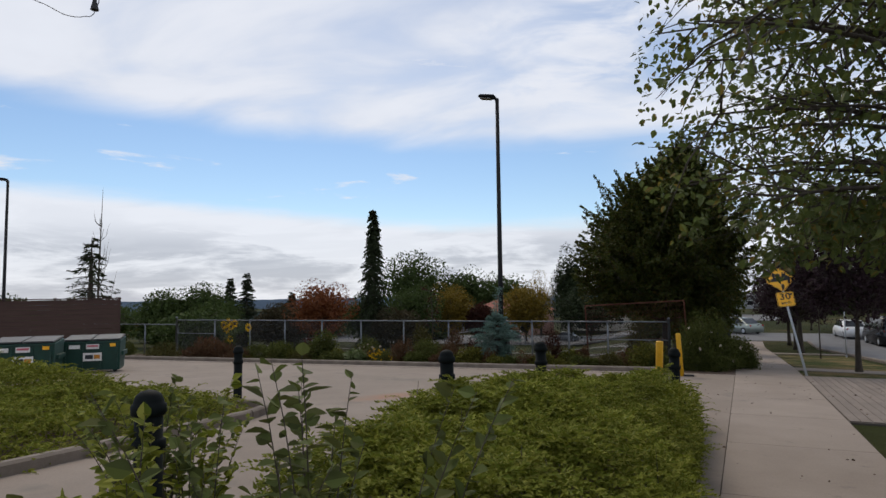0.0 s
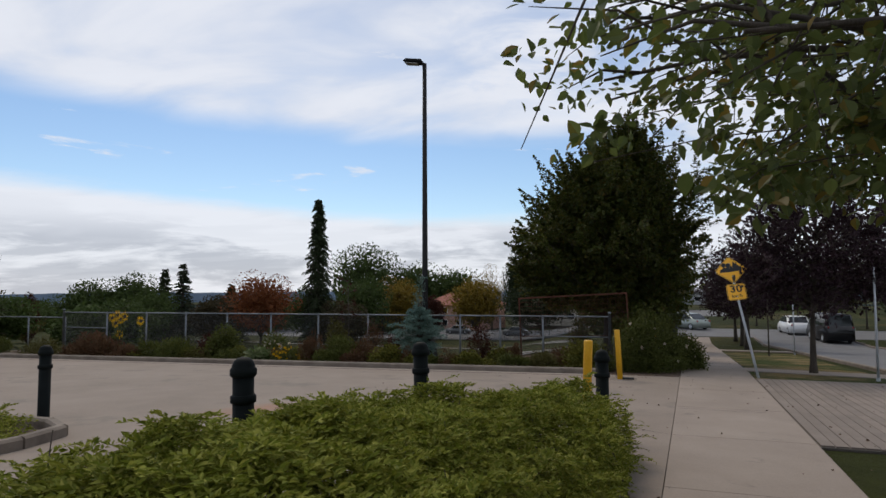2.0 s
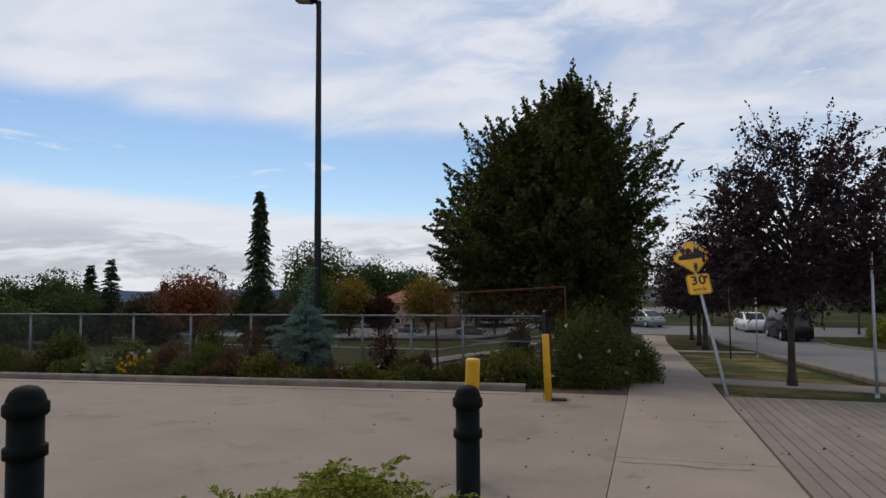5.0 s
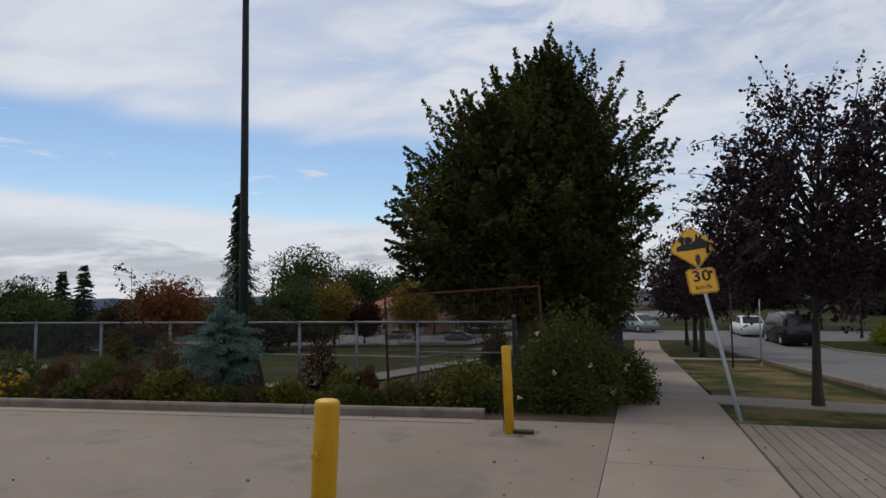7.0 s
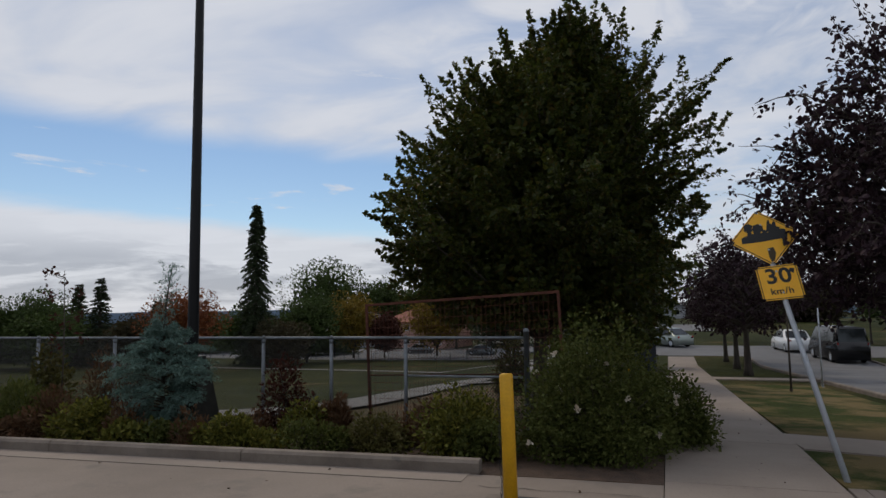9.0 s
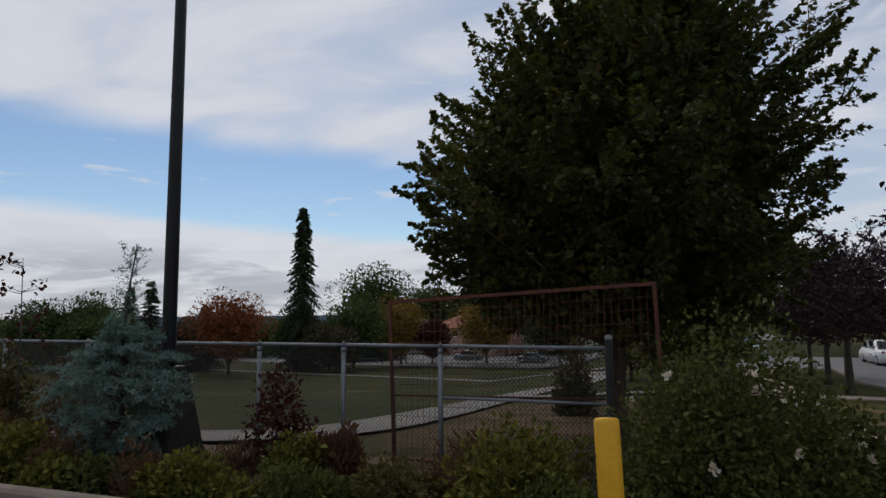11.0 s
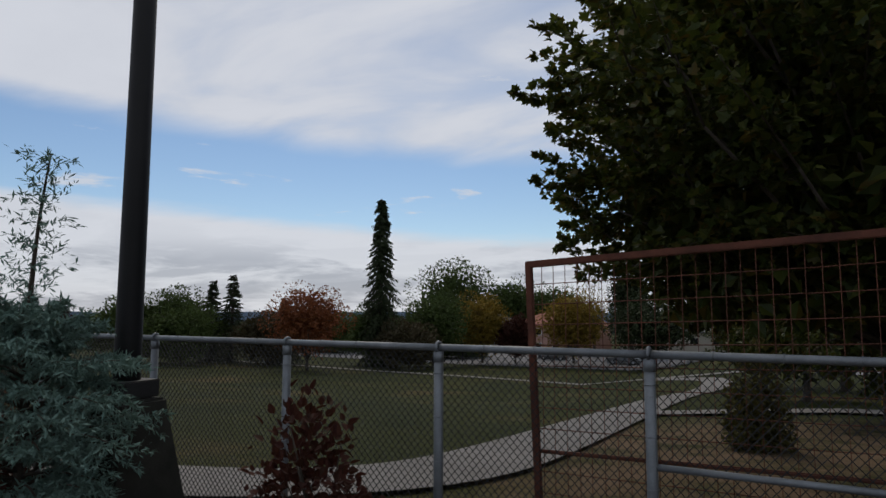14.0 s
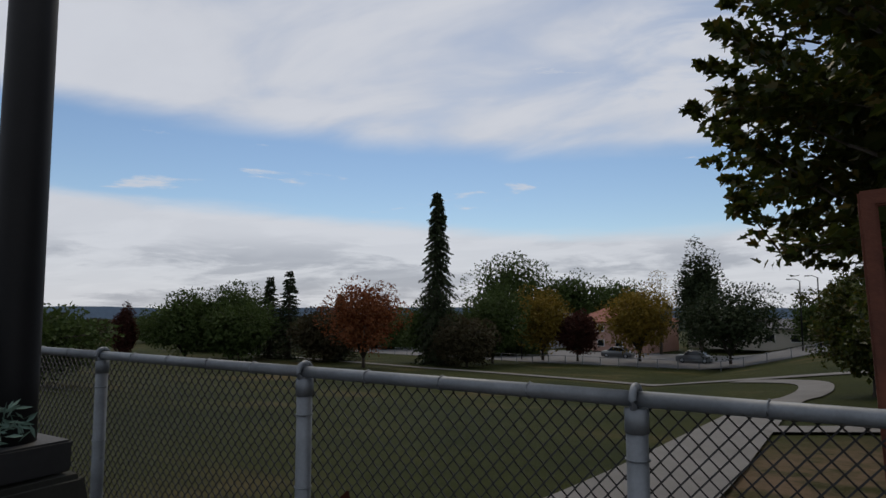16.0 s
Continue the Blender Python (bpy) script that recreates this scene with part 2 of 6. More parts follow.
M_SIGN = plain("sign_yellow", (0.90, 0.45, 0.012), 0.45, 0, 0.04)
M_BLACK = plain("black", (0.012, 0.012, 0.012), 0.6)
M_WHITE = plain("white", (0.75, 0.75, 0.73), 0.5)
M_GREEN_STEEL = surface("green_painted_steel", (0.005, 0.038, 0.029), (0.009, 0.058, 0.043), 3, 50, 0.5, relief=0.15, blotch=((0.03, 0.04, 0.03), 4, 0.66))
M_BROWN = surface("brown_stained_boards", (0.055, 0.030, 0.024), (0.085, 0.048, 0.038), 3, 60, 0.85, stretch=(0.3, 0.3, 6))
M_GLASS_DARK = plain("dark_glass", (0.015, 0.018, 0.02), 0.08)
M_RUBBER = plain("rubber", (0.02, 0.02, 0.02), 0.85)

F_HEDGE = foliage("hedge_leaves", [(0.09, 0.115, 0.012), (0.17, 0.195, 0.022), (0.33, 0.325, 0.065), (0.13, 0.16, 0.018), (0.23, 0.245, 0.034)])
F_MAPLE = foliage("maple_leaves", [(0.030, 0.045, 0.009), (0.052, 0.072, 0.012), (0.095, 0.105, 0.018), (0.042, 0.060, 0.011), (0.115, 0.080, 0.014)], rough=0.5, translucent=0.38, gloss=0.25)
F_BIRCH = foliage("birch_leaves", [(0.075, 0.105, 0.030), (0.11, 0.145, 0.040), (0.15, 0.18, 0.055), (0.09, 0.12, 0.035), (0.13, 0.16, 0.045), (0.10, 0.135, 0.038), (0.22, 0.15, 0.03)], rough=0.5, translucent=0.5, gloss=0.3)
F_PLUM = foliage("plum_leaves", [(0.024, 0.014, 0.020), (0.042, 0.024, 0.032), (0.062, 0.038, 0.046), (0.032, 0.022, 0.024)], translucent=0.15)
F_SPRUCE = foliage("blue_spruce_needles", [(0.10, 0.175, 0.15), (0.18, 0.275, 0.24), (0.125, 0.205, 0.175)], translucent=0.1)
F_CONIFER = foliage("dark_conifer", [(0.022, 0.034, 0.016), (0.034, 0.048, 0.021), (0.046, 0.058, 0.026)], translucent=0.1)
F_RED = foliage("red_autumn_leaves", [(0.19, 0.058, 0.026), (0.26, 0.095, 0.036), (0.15, 0.055, 0.028)])
F_WINE = foliage("wine_red_leaves", [(0.045, 0.016, 0.014), (0.075, 0.026, 0.018), (0.05, 0.024, 0.016)])
F_DUSK = foliage("dusky_leaves", [(0.050, 0.042, 0.024), (0.068, 0.054, 0.028), (0.045, 0.045, 0.022)])
F_LIME = foliage("yellow_green_leaves", [(0.06, 0.07, 0.014), (0.11, 0.115, 0.02), (0.20, 0.18, 0.035), (0.05, 0.06, 0.015)])
F_STEM = foliage("young_shoot_leaves", [(0.09, 0.115, 0.03), (0.15, 0.18, 0.055), (0.07, 0.085, 0.028), (0.12, 0.13, 0.04)])
F_YELLOW = foliage("yellow_autumn_leaves", [(0.19, 0.135, 0.022), (0.24, 0.155, 0.025), (0.15, 0.125, 0.025)])
F_GREEN = foliage("far_green_leaves", [(0.05, 0.075, 0.022), (0.075, 0.108, 0.03), (0.04, 0.064, 0.022)])
F_ROSE = foliage("rose_leaves", [(0.05, 0.066, 0.014), (0.085, 0.10, 0.024), (0.13, 0.14, 0.04)])
F_OLIVE = foliage("olive_shrub_leaves", [(0.07, 0.07, 0.02), (0.11, 0.10, 0.03), (0.06, 0.05, 0.018)])
F_RUSSET = foliage("russet_grass", [(0.13, 0.06, 0.03), (0.10, 0.06, 0.035), (0.15, 0.09, 0.05)])
F_GOLD = foliage("yellow_flowers", [(0.62, 0.36, 0.01), (0.70, 0.46, 0.02)])
F_PETAL = foliage("pale_petals", [(0.70, 0.66, 0.58), (0.72, 0.60, 0.50)])

# ---------------- building helpers ----------------
rng = np.random.default_rng(7)


def height(x, y):
    """The ground: it falls gently along the street, and more across the playing field behind the fence."""
    z = -0.05 - 0.0395 * min(y, 21.0) - 0.0645 * (min(max(y, 21.0), 50.0) - 21.0)
    z += 0.012 * max(min(x, 0.0), -40.0)
    if x < -1 and y > 21:
        z -= min(-x - 1, 15.0) / 15.0 * 0.052 * (min(y, 90.0) - 21.0)
    far = max(0.0, math.hypot(x, y) - 150.0)
    return z - min(far * 0.05, 45.0)


def mesh_object(name, verts, faces, mat=None, parent=None, smooth=False):
    me = bpy.data.meshes.new(name)
    me.from_pydata([tuple(v) for v in verts], [], [tuple(f) for f in faces])
    if smooth:
        me.polygons.foreach_set("use_smooth", [True] * len(me.polygons))
    me.update()
    ob = new(name, me)
    if mat:
        me.materials.append(mat)
    if parent:
        ob.parent = parent
    return ob


def ngon_object(name, verts, k, mat, parent=None):
    """Many separate k-cornered faces at once: verts is an array of (faces * k, 3)."""
    n = len(verts) // k
    me = bpy.data.meshes.new(name)
    me.vertices.add(n * k)
    me.vertices.foreach_set("co", np.ascontiguousarray(verts, dtype=np.float32).ravel())
    me.loops.add(n * k)
    me.loops.foreach_set("vertex_index", np.arange(n * k, dtype=np.int32))
    me.polygons.add(n)
    me.polygons.foreach_set("loop_start", np.arange(0, n * k, k, dtype=np.int32))
    me.update(calc_edges=True)
    me.materials.append(mat)
    ob = new(name, me)
    if parent:
        ob.parent = parent
    return ob


def part(name, bm, mat, parent=None, label="", smooth=False):
    me = bpy.data.meshes.new(name)
    bm.to_mesh(me)
    bm.free()
    if smooth:
        me.polygons.foreach_set("use_smooth", [True] * len(me.polygons))
    me.materials.append(mat)
    ob = new(name, me)
    if parent:
        ob.parent = parent
    if label:
        ob["label"] = label
    return ob


def thing(name, m, label, category, group="", kind=""):
    ob = new(name)
    ob.matrix_world = m
    return tagged(ob, label, category, group, kind)


def add_box(bm, cx, cy, cz, sx, sy, sz, bevel=0.0, turn=None):
    r = bmesh.ops.create_cube(bm, size=1.0)
    m = Matrix.Translation((cx, cy, cz)) @ (turn if turn else Matrix()) @ Matrix.Diagonal((sx, sy, sz, 1))
    bmesh.ops.transform(bm, matrix=m, verts=r["verts"])
    if bevel:
        es = list({e for v in r["verts"] for e in v.link_edges})
        bmesh.ops.bevel(bm, geom=es, offset=bevel, segments=2, affect="EDGES", clamp_overlap=True)
    return bm


def box(cx, cy, cz, sx, sy, sz, bevel=0.0, turn=None):
    return add_box(bmesh.new(), cx, cy, cz, sx, sy, sz, bevel, turn)


def lathe(profile, seg=24):
    """A turned solid from (radius, height) pairs."""
    bm = bmesh.new()
    rings = []
    for r, z in profile:
        rings.append([bm.verts.new((max(r, 1e-4) * math.cos(2 * math.pi * i / seg), max(r, 1e-4) * math.sin(2 * math.pi * i / seg), z)) for i in range(seg)])
    for a, b in zip(rings, rings[1:]):
        for i in range(seg):
            bm.faces.new((a[i], a[(i + 1) % seg], b[(i + 1) % seg], b[i]))
    bm.faces.new(rings[0][::-1])
    bm.faces.new(rings[-1])
    return bm


def tubes(lines, seg=5):
    """Tapered tubes: each line is a list of (point, radius). Returns verts, faces."""
    verts, faces = [], []
    for line in lines:
        pts = [Vector(p) for p, _ in line]
        base = len(verts)
        for i, (p, r) in enumerate(zip(pts, [float(r) for _, r in line])):
            d = (pts[min(i + 1, len(pts) - 1)] - pts[max(i - 1, 0)]).normalized()
            a = d.orthogonal().normalized() if abs(d.z) > 0.95 else d.cross(Vector((0, 0, 1))).normalized()
            b = d.cross(a)
            for k in range(seg):
                an = 2 * math.pi * k / seg
                verts.append(p + r * (math.cos(an) * a + math.sin(an) * b))
        for i in range(len(pts) - 1):
            for k in range(seg):
                o, o2 = base + i * seg, base + (i + 1) * seg
                faces.append((o + k, o + (k + 1) % seg, o2 + (k + 1) % seg, o2 + k))
        faces.append(tuple(base + k for k in range(seg))[::-1])
        faces.append(tuple(base + (len(pts) - 1) * seg + k for k in range(seg)))
    return verts, faces


def tube_part(name, lines, mat, parent=None, seg=8, label=""):
    v, f = tubes(lines, seg)
    ob = mesh_object(name, v, f, mat, parent, smooth=True)
    if label:
        ob["label"] = label
    return ob


def slab(name, quad, lift, thick, mat, step=1.0, parent=None, z_of=height):
    """A sheet of paving laid over the ground between four corners (a, b, c, d), with its edges turned down."""
    a, b, c, d = [Vector((*q, 0)) for q in quad]
    n = max(1, int(max((b - a).length, (c - d).length) / step))
    m = max(1, int(max((d - a).length, (c - b).length) / step))
    verts, faces = [], []
    for j in range(m + 1):
        for i in range(n + 1):
            u, v = i / n, j / m
            p = (a * (1 - u) + b * u) * (1 - v) + (d * (1 - u) + c * u) * v
            verts.append((p.x, p.y, z_of(p.x, p.y) + lift))
    w = n + 1
    for j in range(m):
        for i in range(n):
            faces.append((j * w + i, j * w + i + 1, (j + 1) * w + i + 1, (j + 1) * w + i))
    rim = [i for i in range(n + 1)] + [j * w + n for j in range(1, m + 1)] + [m * w + i for i in range(n - 1, -1, -1)] + [j * w for j in range(m - 1, 0, -1)]
    o = len(verts)
    for i in rim:
        x, y, z = verts[i]
        verts.append((x, y, z - thick))
    for k in range(len(rim)):
        k2 = (k + 1) % len(rim)
        faces.append((rim[k2], rim[k], o + k, o + k2))
    return mesh_object(name, verts, faces, mat, parent)


def kerb_run(name, pts, width, high, mat, parent=None, piece=2.6, lift=0.0):
    """A row of kerb stones with joints between them, along a line; each stone is a part."""
    total = []
    for (x0, y0), (x1, y1) in zip(pts, pts[1:]):
        length = math.hypot(x1 - x0, y1 - y0)
        n = max(1, round(length / piece))
        for i in range(n):
            total.append((x0 + (x1 - x0) * i / n, y0 + (y1 - y0) * i / n, x0 + (x1 - x0) * (i + 1) / n, y0 + (y1 - y0) * (i + 1) / n))
    for x0, y0, x1, y1 in total:
        d = Vector((x1 - x0, y1 - y0, 0))
        length = d.length - 0.012
        d.normalize()
        s = Vector((-d.y, d.x, 0))
        za, zb = height(x0, y0) + lift, height(x1, y1) + lift
        p, q = Vector((x0, y0, za)) + d * 0.006, Vector((x0, y0, zb)) + d * (length + 0.006)
        w = width / 2
        prof = [(-w, -0.15), (-w, high - 0.03), (-w + 0.03, high), (w - 0.03, high), (w, high - 0.03), (w, -0.15)]
        verts = [e + s * u + Vector((0, 0, v)) for e in (p, q) for u, v in prof]
        k = len(prof)
        faces = [(i, (i + 1) % k, k + (i + 1) % k, k + i) for i in range(k)] + [tuple(range(k))[::-1], tuple(range(k, 2 * k))]
        mesh_object("kerb_stone", verts, faces, mat, parent)


# leaf outlines: half a leaf (x across, y along), mirrored and folded along the midrib
OVATE = ((0, 0), (0.30, 0.25), (0.34, 0.50), (0.16, 0.82), (0, 1))
NARROW = ((0, 0), (0.13, 0.35), (0.12, 0.65), (0, 1))
MAPLE = ((0, 0), (0.42, 0.02), (0.36, 0.28), (0.56, 0.52), (0.24, 0.55), (0.20, 0.74), (0, 1))
NEEDLE = ((0, 0), (0.12, 0.5), (0, 1))
DIAMOND = ((0, 0), (0.36, 0.45), (0, 1))


def leaves(name, points, directions, sizes, outline, mat, parent=None, fold=0.25, seed=1):
    """One leaf at each point, growing along its direction, folded along its midrib."""
    r = np.random.default_rng(seed)
    n = len(points)
    d = directions / (np.linalg.norm(directions, axis=1, keepdims=True) + 1e-9)
    ref = r.normal(size=(n, 3))
    ref[:, 2] += 1.5
    side = np.cross(d, ref)
    side /= np.linalg.norm(side, axis=1, keepdims=True) + 1e-9
    nor = np.cross(side, d)
    half = np.array(outline)
    k = len(half)
    both = []
    for sgn in (1, -1):
        hx, hy = half[:, 0] * sgn, half[:, 1]
        if sgn < 0:
            hx, hy = hx[::-1], hy[::-1]
        hz = np.abs(hx) * fold - 0.12 * hy * hy
        both.append(np.stack([hx, hy, hz], 1))
    tmpl = np.stack(both)                                   # 2, k, 3
    s = sizes[:, None, None, None]
    v = (points[:, None, None, :] + s * (tmpl[None, :, :, 0:1] * side[:, None, None, :] + tmpl[None, :, :, 1:2] * d[:, None, None, :] + tmpl[None, :, :, 2:3] * nor[:, None, None, :]))
    return ngon_object(name, v.reshape(-1, 3), k, mat, parent)


def unit(r, n):
    v = r.normal(size=(n, 3))
    return v / np.linalg.norm(v, axis=1, keepdims=True)


def bezier(a, b, c, n):
    t = np.linspace(0, 1, n)[:, None]
    return (1 - t) ** 2 * a + 2 * t * (1 - t) * b + t * t * c


def tree(name, x, y, label, trunk_r, fork, centre, radii, limbs, twigs, per_twig, leaf, leaf_mat, outline=DIAMOND, seed=1, rough=0.25, droop=0.0, twig_len=0.9,
         fill=0, keep=None, group="", top=None, base=None, shape=None, spikes=0, boughs=()):
    """A broadleaf tree: trunk, limbs that reach an uneven crown, twigs on the limbs and leaves on the twigs."""
    r = np.random.default_rng(seed)
    z0 = height(x, y) if base is None else base
    root = thing(name, pose(x, y, z0), label, "tree", group)
    c, R = np.array(centre, float), np.array(radii, float)
    lines = []
    tip = np.array([c[0], c[1], c[2] + R[2] * 0.55]) if top is None else np.array(top, float)
    trunk = bezier(np.array([0, 0, -0.1]), np.array([0.0, 0.0, fork]) + r.normal(size=3) * 0.05, tip, 10)
    lines.append([(p, trunk_r * (1.25 if i == 0 else 1.0) * (1 - 0.88 * (i / 9) ** 0.8)) for i, p in enumerate(trunk)])
    pts, dirs = [], []
    ga = math.pi * (3 - math.sqrt(5))
    for i in range(limbs + len(boughs)):
        u = (min(i, limbs - 1) + 0.5) / limbs
        el = math.asin(min(1, max(-1, -0.75 + 1.72 * u)))
        az = i * ga + r.uniform(-0.3, 0.3)
        d = np.array([math.cos(az) * math.cos(el), math.sin(az) * math.cos(el), math.sin(el)])
        reach = 1 + r.uniform(-rough, rough * 0.6)
        end = c + d * R * reach * (shape(d) if shape else 1.0)
        if i >= limbs:
            end = np.array(boughs[i - limbs], float) - np.array([x, y, z0])
        f = np.clip((end[2] - fork) / max(0.1, tip[2] - fork) * 0.6, 0.0, 0.85)
        st = np.array([0, 0, fork * 0.9]) * (1 - f) + tip * f
        mid = (st + end) / 2 + np.array([0, 0, 0.18 * np.linalg.norm(end - st)])
        L = bezier(st, mid, end, 7)
        r0 = trunk_r * (0.42 - 0.25 * f) if i < limbs else 0.004
        lines.append([(p, r0 * (1 - 0.9 * k / 6) + (0.004 if i < limbs else 0.002)) for k, p in enumerate(L)])
        for _ in range(twigs if i < limbs else twigs // 2):
            k = r.uniform(0.35, 1.0) ** 0.8
            p = L[0] * 0
            idx = k * 6
            i0 = min(5, int(idx))
            p = L[i0] + (L[i0 + 1] - L[i0]) * (idx - i0)
            ax = (L[i0 + 1] - L[i0])
            ax /= np.linalg.norm(ax) + 1e-9
            q = ax * 0.9 + r.normal(size=3) * 0.75 + np.array([0, 0, 0.15 - droop])
            q /= np.linalg.norm(q) + 1e-9
            ln = twig_len * r.uniform(0.5, 1.2) * (0.5 if i >= limbs else 1.0)
            e = p + q * ln
            lines.append([(p, 0.011 if i < limbs else 0.003), ((p + e) / 2 + np.array([0, 0, 0.06 * ln]), 0.007 if i < limbs else 0.002), (e - np.array([0, 0, droop * 0.25 * ln]), 0.002)])
            m = max(2, int(per_twig * r.uniform(0.6, 1.4)))
            t = r.uniform(0.1, 1.05, m)[:, None]
            pp = p + (e - p) * t + r.normal(size=(m, 3)) * (0.10 * ln)
            dd = q * 0.7 + r.normal(size=(m, 3)) * 0.8 + np.array([0, 0, -0.35])
            pts.append(pp)
            dirs.append(dd)
    for _ in range(spikes):
        # upright shoots that break the outline at the top
        a, h = r.uniform(0, 2 * math.pi), r.uniform(0.15, 0.97)
        d = np.array([math.cos(a) * h, math.sin(a) * h, math.sqrt(1 - h * h)])
        p = c + d * R * 0.9 * (shape(d) if shape else 1.0)
        q = d * 0.75 + np.array([0, 0, 0.62]) + r.normal(size=3) * 0.15
        ln = twig_len * r.uniform(0.7, 1.5)
        e = p + q * ln
        lines.append([(p, 0.010), ((p + e) / 2, 0.006), (e, 0.002)])
        m = int(per_twig * 1.6)
        t = r.uniform(0, 1, m)[:, None]
        pts.append(p + (e - p) * t + r.normal(size=(m, 3)) * (0.11 * (1.1 - t)) * ln)
        dirs.append(q + r.normal(size=(m, 3)) * 0.7)
    if fill:
        d = unit(r, fill)
        s = np.array([shape(v) for v in d])[:, None] if shape else 1.0
        inner = c + d * R * s * (r.uniform(0.15, 0.90, (fill, 1)) ** 0.55)
        if keep is not None:
            inner = inner[keep(inner + np.array([x, y, z0]))]
        leaves("inner_foliage", inner, r.normal(size=inner.shape) + np.array([0, 0, -0.4]), leaf * r.uniform(1.1, 1.8, len(inner)), DIAMOND, leaf_mat, root, seed=seed + 1)
    P, D = np.concatenate(pts), np.concatenate(dirs)
    if keep is not None:
        ok = keep(P + np.array([x, y, z0]))
        P, D = P[ok], D[ok]
        lines = lines[:1] + [ln for ln in lines[1:] if all(keep(np.array([np.array(p) + np.array([x, y, z0]) for p, _ in ln])))]
    tube_part("trunk", lines, M_BARK, root, 6)
    leaves("crown", P, D, leaf * r.uniform(0.65, 1.25, len(P)), outline, leaf_mat, root, seed=seed)
    return root


def conifer(name, x, y, label, tall, wide, leaf_mat, seed=1, base=None, layers=26, leaf=0.35, skirt=0.05, taper=1.0, per=26, arms=9, sag=0.25, group="", profile=None):
    """A conifer: straight trunk, whorls of drooping boughs that shorten upwards, sprays of needles along each."""
    r = np.random.default_rng(seed)
    z0 = height(x, y) if base is None else base
    root = thing(name, pose(x, y, z0), label, "tree", group)
    tr = wide * (0.035 if profile else 0.10)
    lines = [[((0, 0, -0.1), tr), ((0, 0, tall * 0.5), tr * 0.6), ((0, 0, tall), 0.006)]]
    pts, dirs = [], []
    for i in range(layers):
        f = skirt + (1 - skirt) * i / layers
        z = tall * f
        reach = wide * (1 - f) ** taper * r.uniform(0.8, 1.1) + 0.04 * wide
        if profile:
            reach = profile(f) * r.uniform(0.75, 1.15)
        for k in range(arms if reach > 0.45 * wide or not profile else 4):
            a = 2 * math.pi * (k + r.uniform(-0.3, 0.3)) / arms + i
            ln = reach * r.uniform(0.65, 1.1)
            d = np.array([math.cos(a), math.sin(a), 0.0])
            p0 = np.array([0, 0, z + r.uniform(-0.8, 0.8) * tall / layers])
            p1 = p0 + d * ln + np.array([0, 0, (0.12 - sag) * ln])
            pm = (p0 + p1) / 2 + np.array([0, 0, 0.10 * ln])
            L = bezier(p0, pm, p1, 4)
            lines.append([(p, 0.012 * wide * (1 - j / 4) + 0.003) for j, p in enumerate(L)])
            m = per if not profile or reach > 0.45 * wide else per // 4
            t = r.uniform(0.12, 1.05, m)[:, None]
            pp = p0 + (p1 - p0) * t + r.normal(size=(m, 3)) * (0.10 * ln * (1.15 - t)) + np.array([0, 0, 0.05 * ln])
            dd = d * 0.8 + np.cross(d, (0, 0, 1)) * r.choice((-1, 1), (m, 1)) * 0.7 + r.normal(size=(m, 3)) * 0.25 + np.array([0, 0, -sag])
            pts.append(pp)
            dirs.append(dd)
    P, D = np.concatenate(pts), np.concatenate(dirs)
    tube_part("trunk", lines, M_BARK, root, 5)
    leaves("crown", P, D, leaf * r.uniform(0.6, 1.2, len(P)), NEEDLE if profile else NARROW, leaf_mat, root, seed=seed, fold=0.1)
    return root


def shrub(name, x, y, label, radii, n, leaf, mat, outline=DIAMOND, seed=1, lumps=7, stems=14, category="shrub", group="", base=None, up=0.3, flowers=None, stem_mat=None):
    """A shrub: stems from the ground and leaves over and inside a lumpy mound."""
    r = np.random.default_rng(seed)
    z0 = height(x, y) if base is None else base
    root = thing(name, pose(x, y, z0), label, category, group)
    R = np.array(radii, float)
    lump = unit(r, lumps)
    lump[:, 2] = np.abs(lump[:, 2])
    cs = lump * R * 0.55
    d = unit(r, n)
    which = r.integers(0, lumps, n)
    rad = R * r.uniform(0.35, 0.60, (lumps, 1))[which]
    P = cs[which] + d * rad * r.uniform(0.55, 1.05, (n, 1))
    low = P[:, 2] < 0.02
    P[low, 2] = r.uniform(0.02, 0.25 * R[2], low.sum())
    D = d * 0.8 + r.normal(size=(n, 3)) * 0.6 + np.array([0, 0, up])
    lines = []
    for _ in range(stems):
        e = cs[r.integers(0, lumps)] * r.uniform(0.9, 1.5) + r.normal(size=3) * 0.1 * R
        e[2] = abs(e[2])
        lines.append([((e[0] * 0.15, e[1] * 0.15, -0.03), 0.012), ((e[0] * 0.5, e[1] * 0.5, e[2] * 0.6), 0.008), (tuple(e), 0.003)])
    tube_part("stem", lines, stem_mat or M_BARK, root, 4)
    leaves("foliage", P, D, leaf * r.uniform(0.6, 1.25, n), outline, mat, root, seed=seed)
    if flowers:
        count, size, fmat = flowers
        for k in range(count):
            fd = unit(r, 1)[0]
            fd[2] = abs(fd[2]) * 0.7 + 0.1
            c = cs[r.integers(0, lumps)] + fd * R * 0.55
            m = 14
            leaves("flower", np.repeat(c[None], m, 0) + r.normal(size=(m, 3)) * size * 0.15, unit(r, m) + fd, np.full(m, size), OVATE, fmat, root, seed=k)
    return root

# ---------------- setting ----------------
def walk_l(y):
    return -0.24 + 0.053 * y


def walk_r(y):
    return 1.36 + 0.053 * y


def kerb_y(x):
    return 18.38 + 0.014 * x


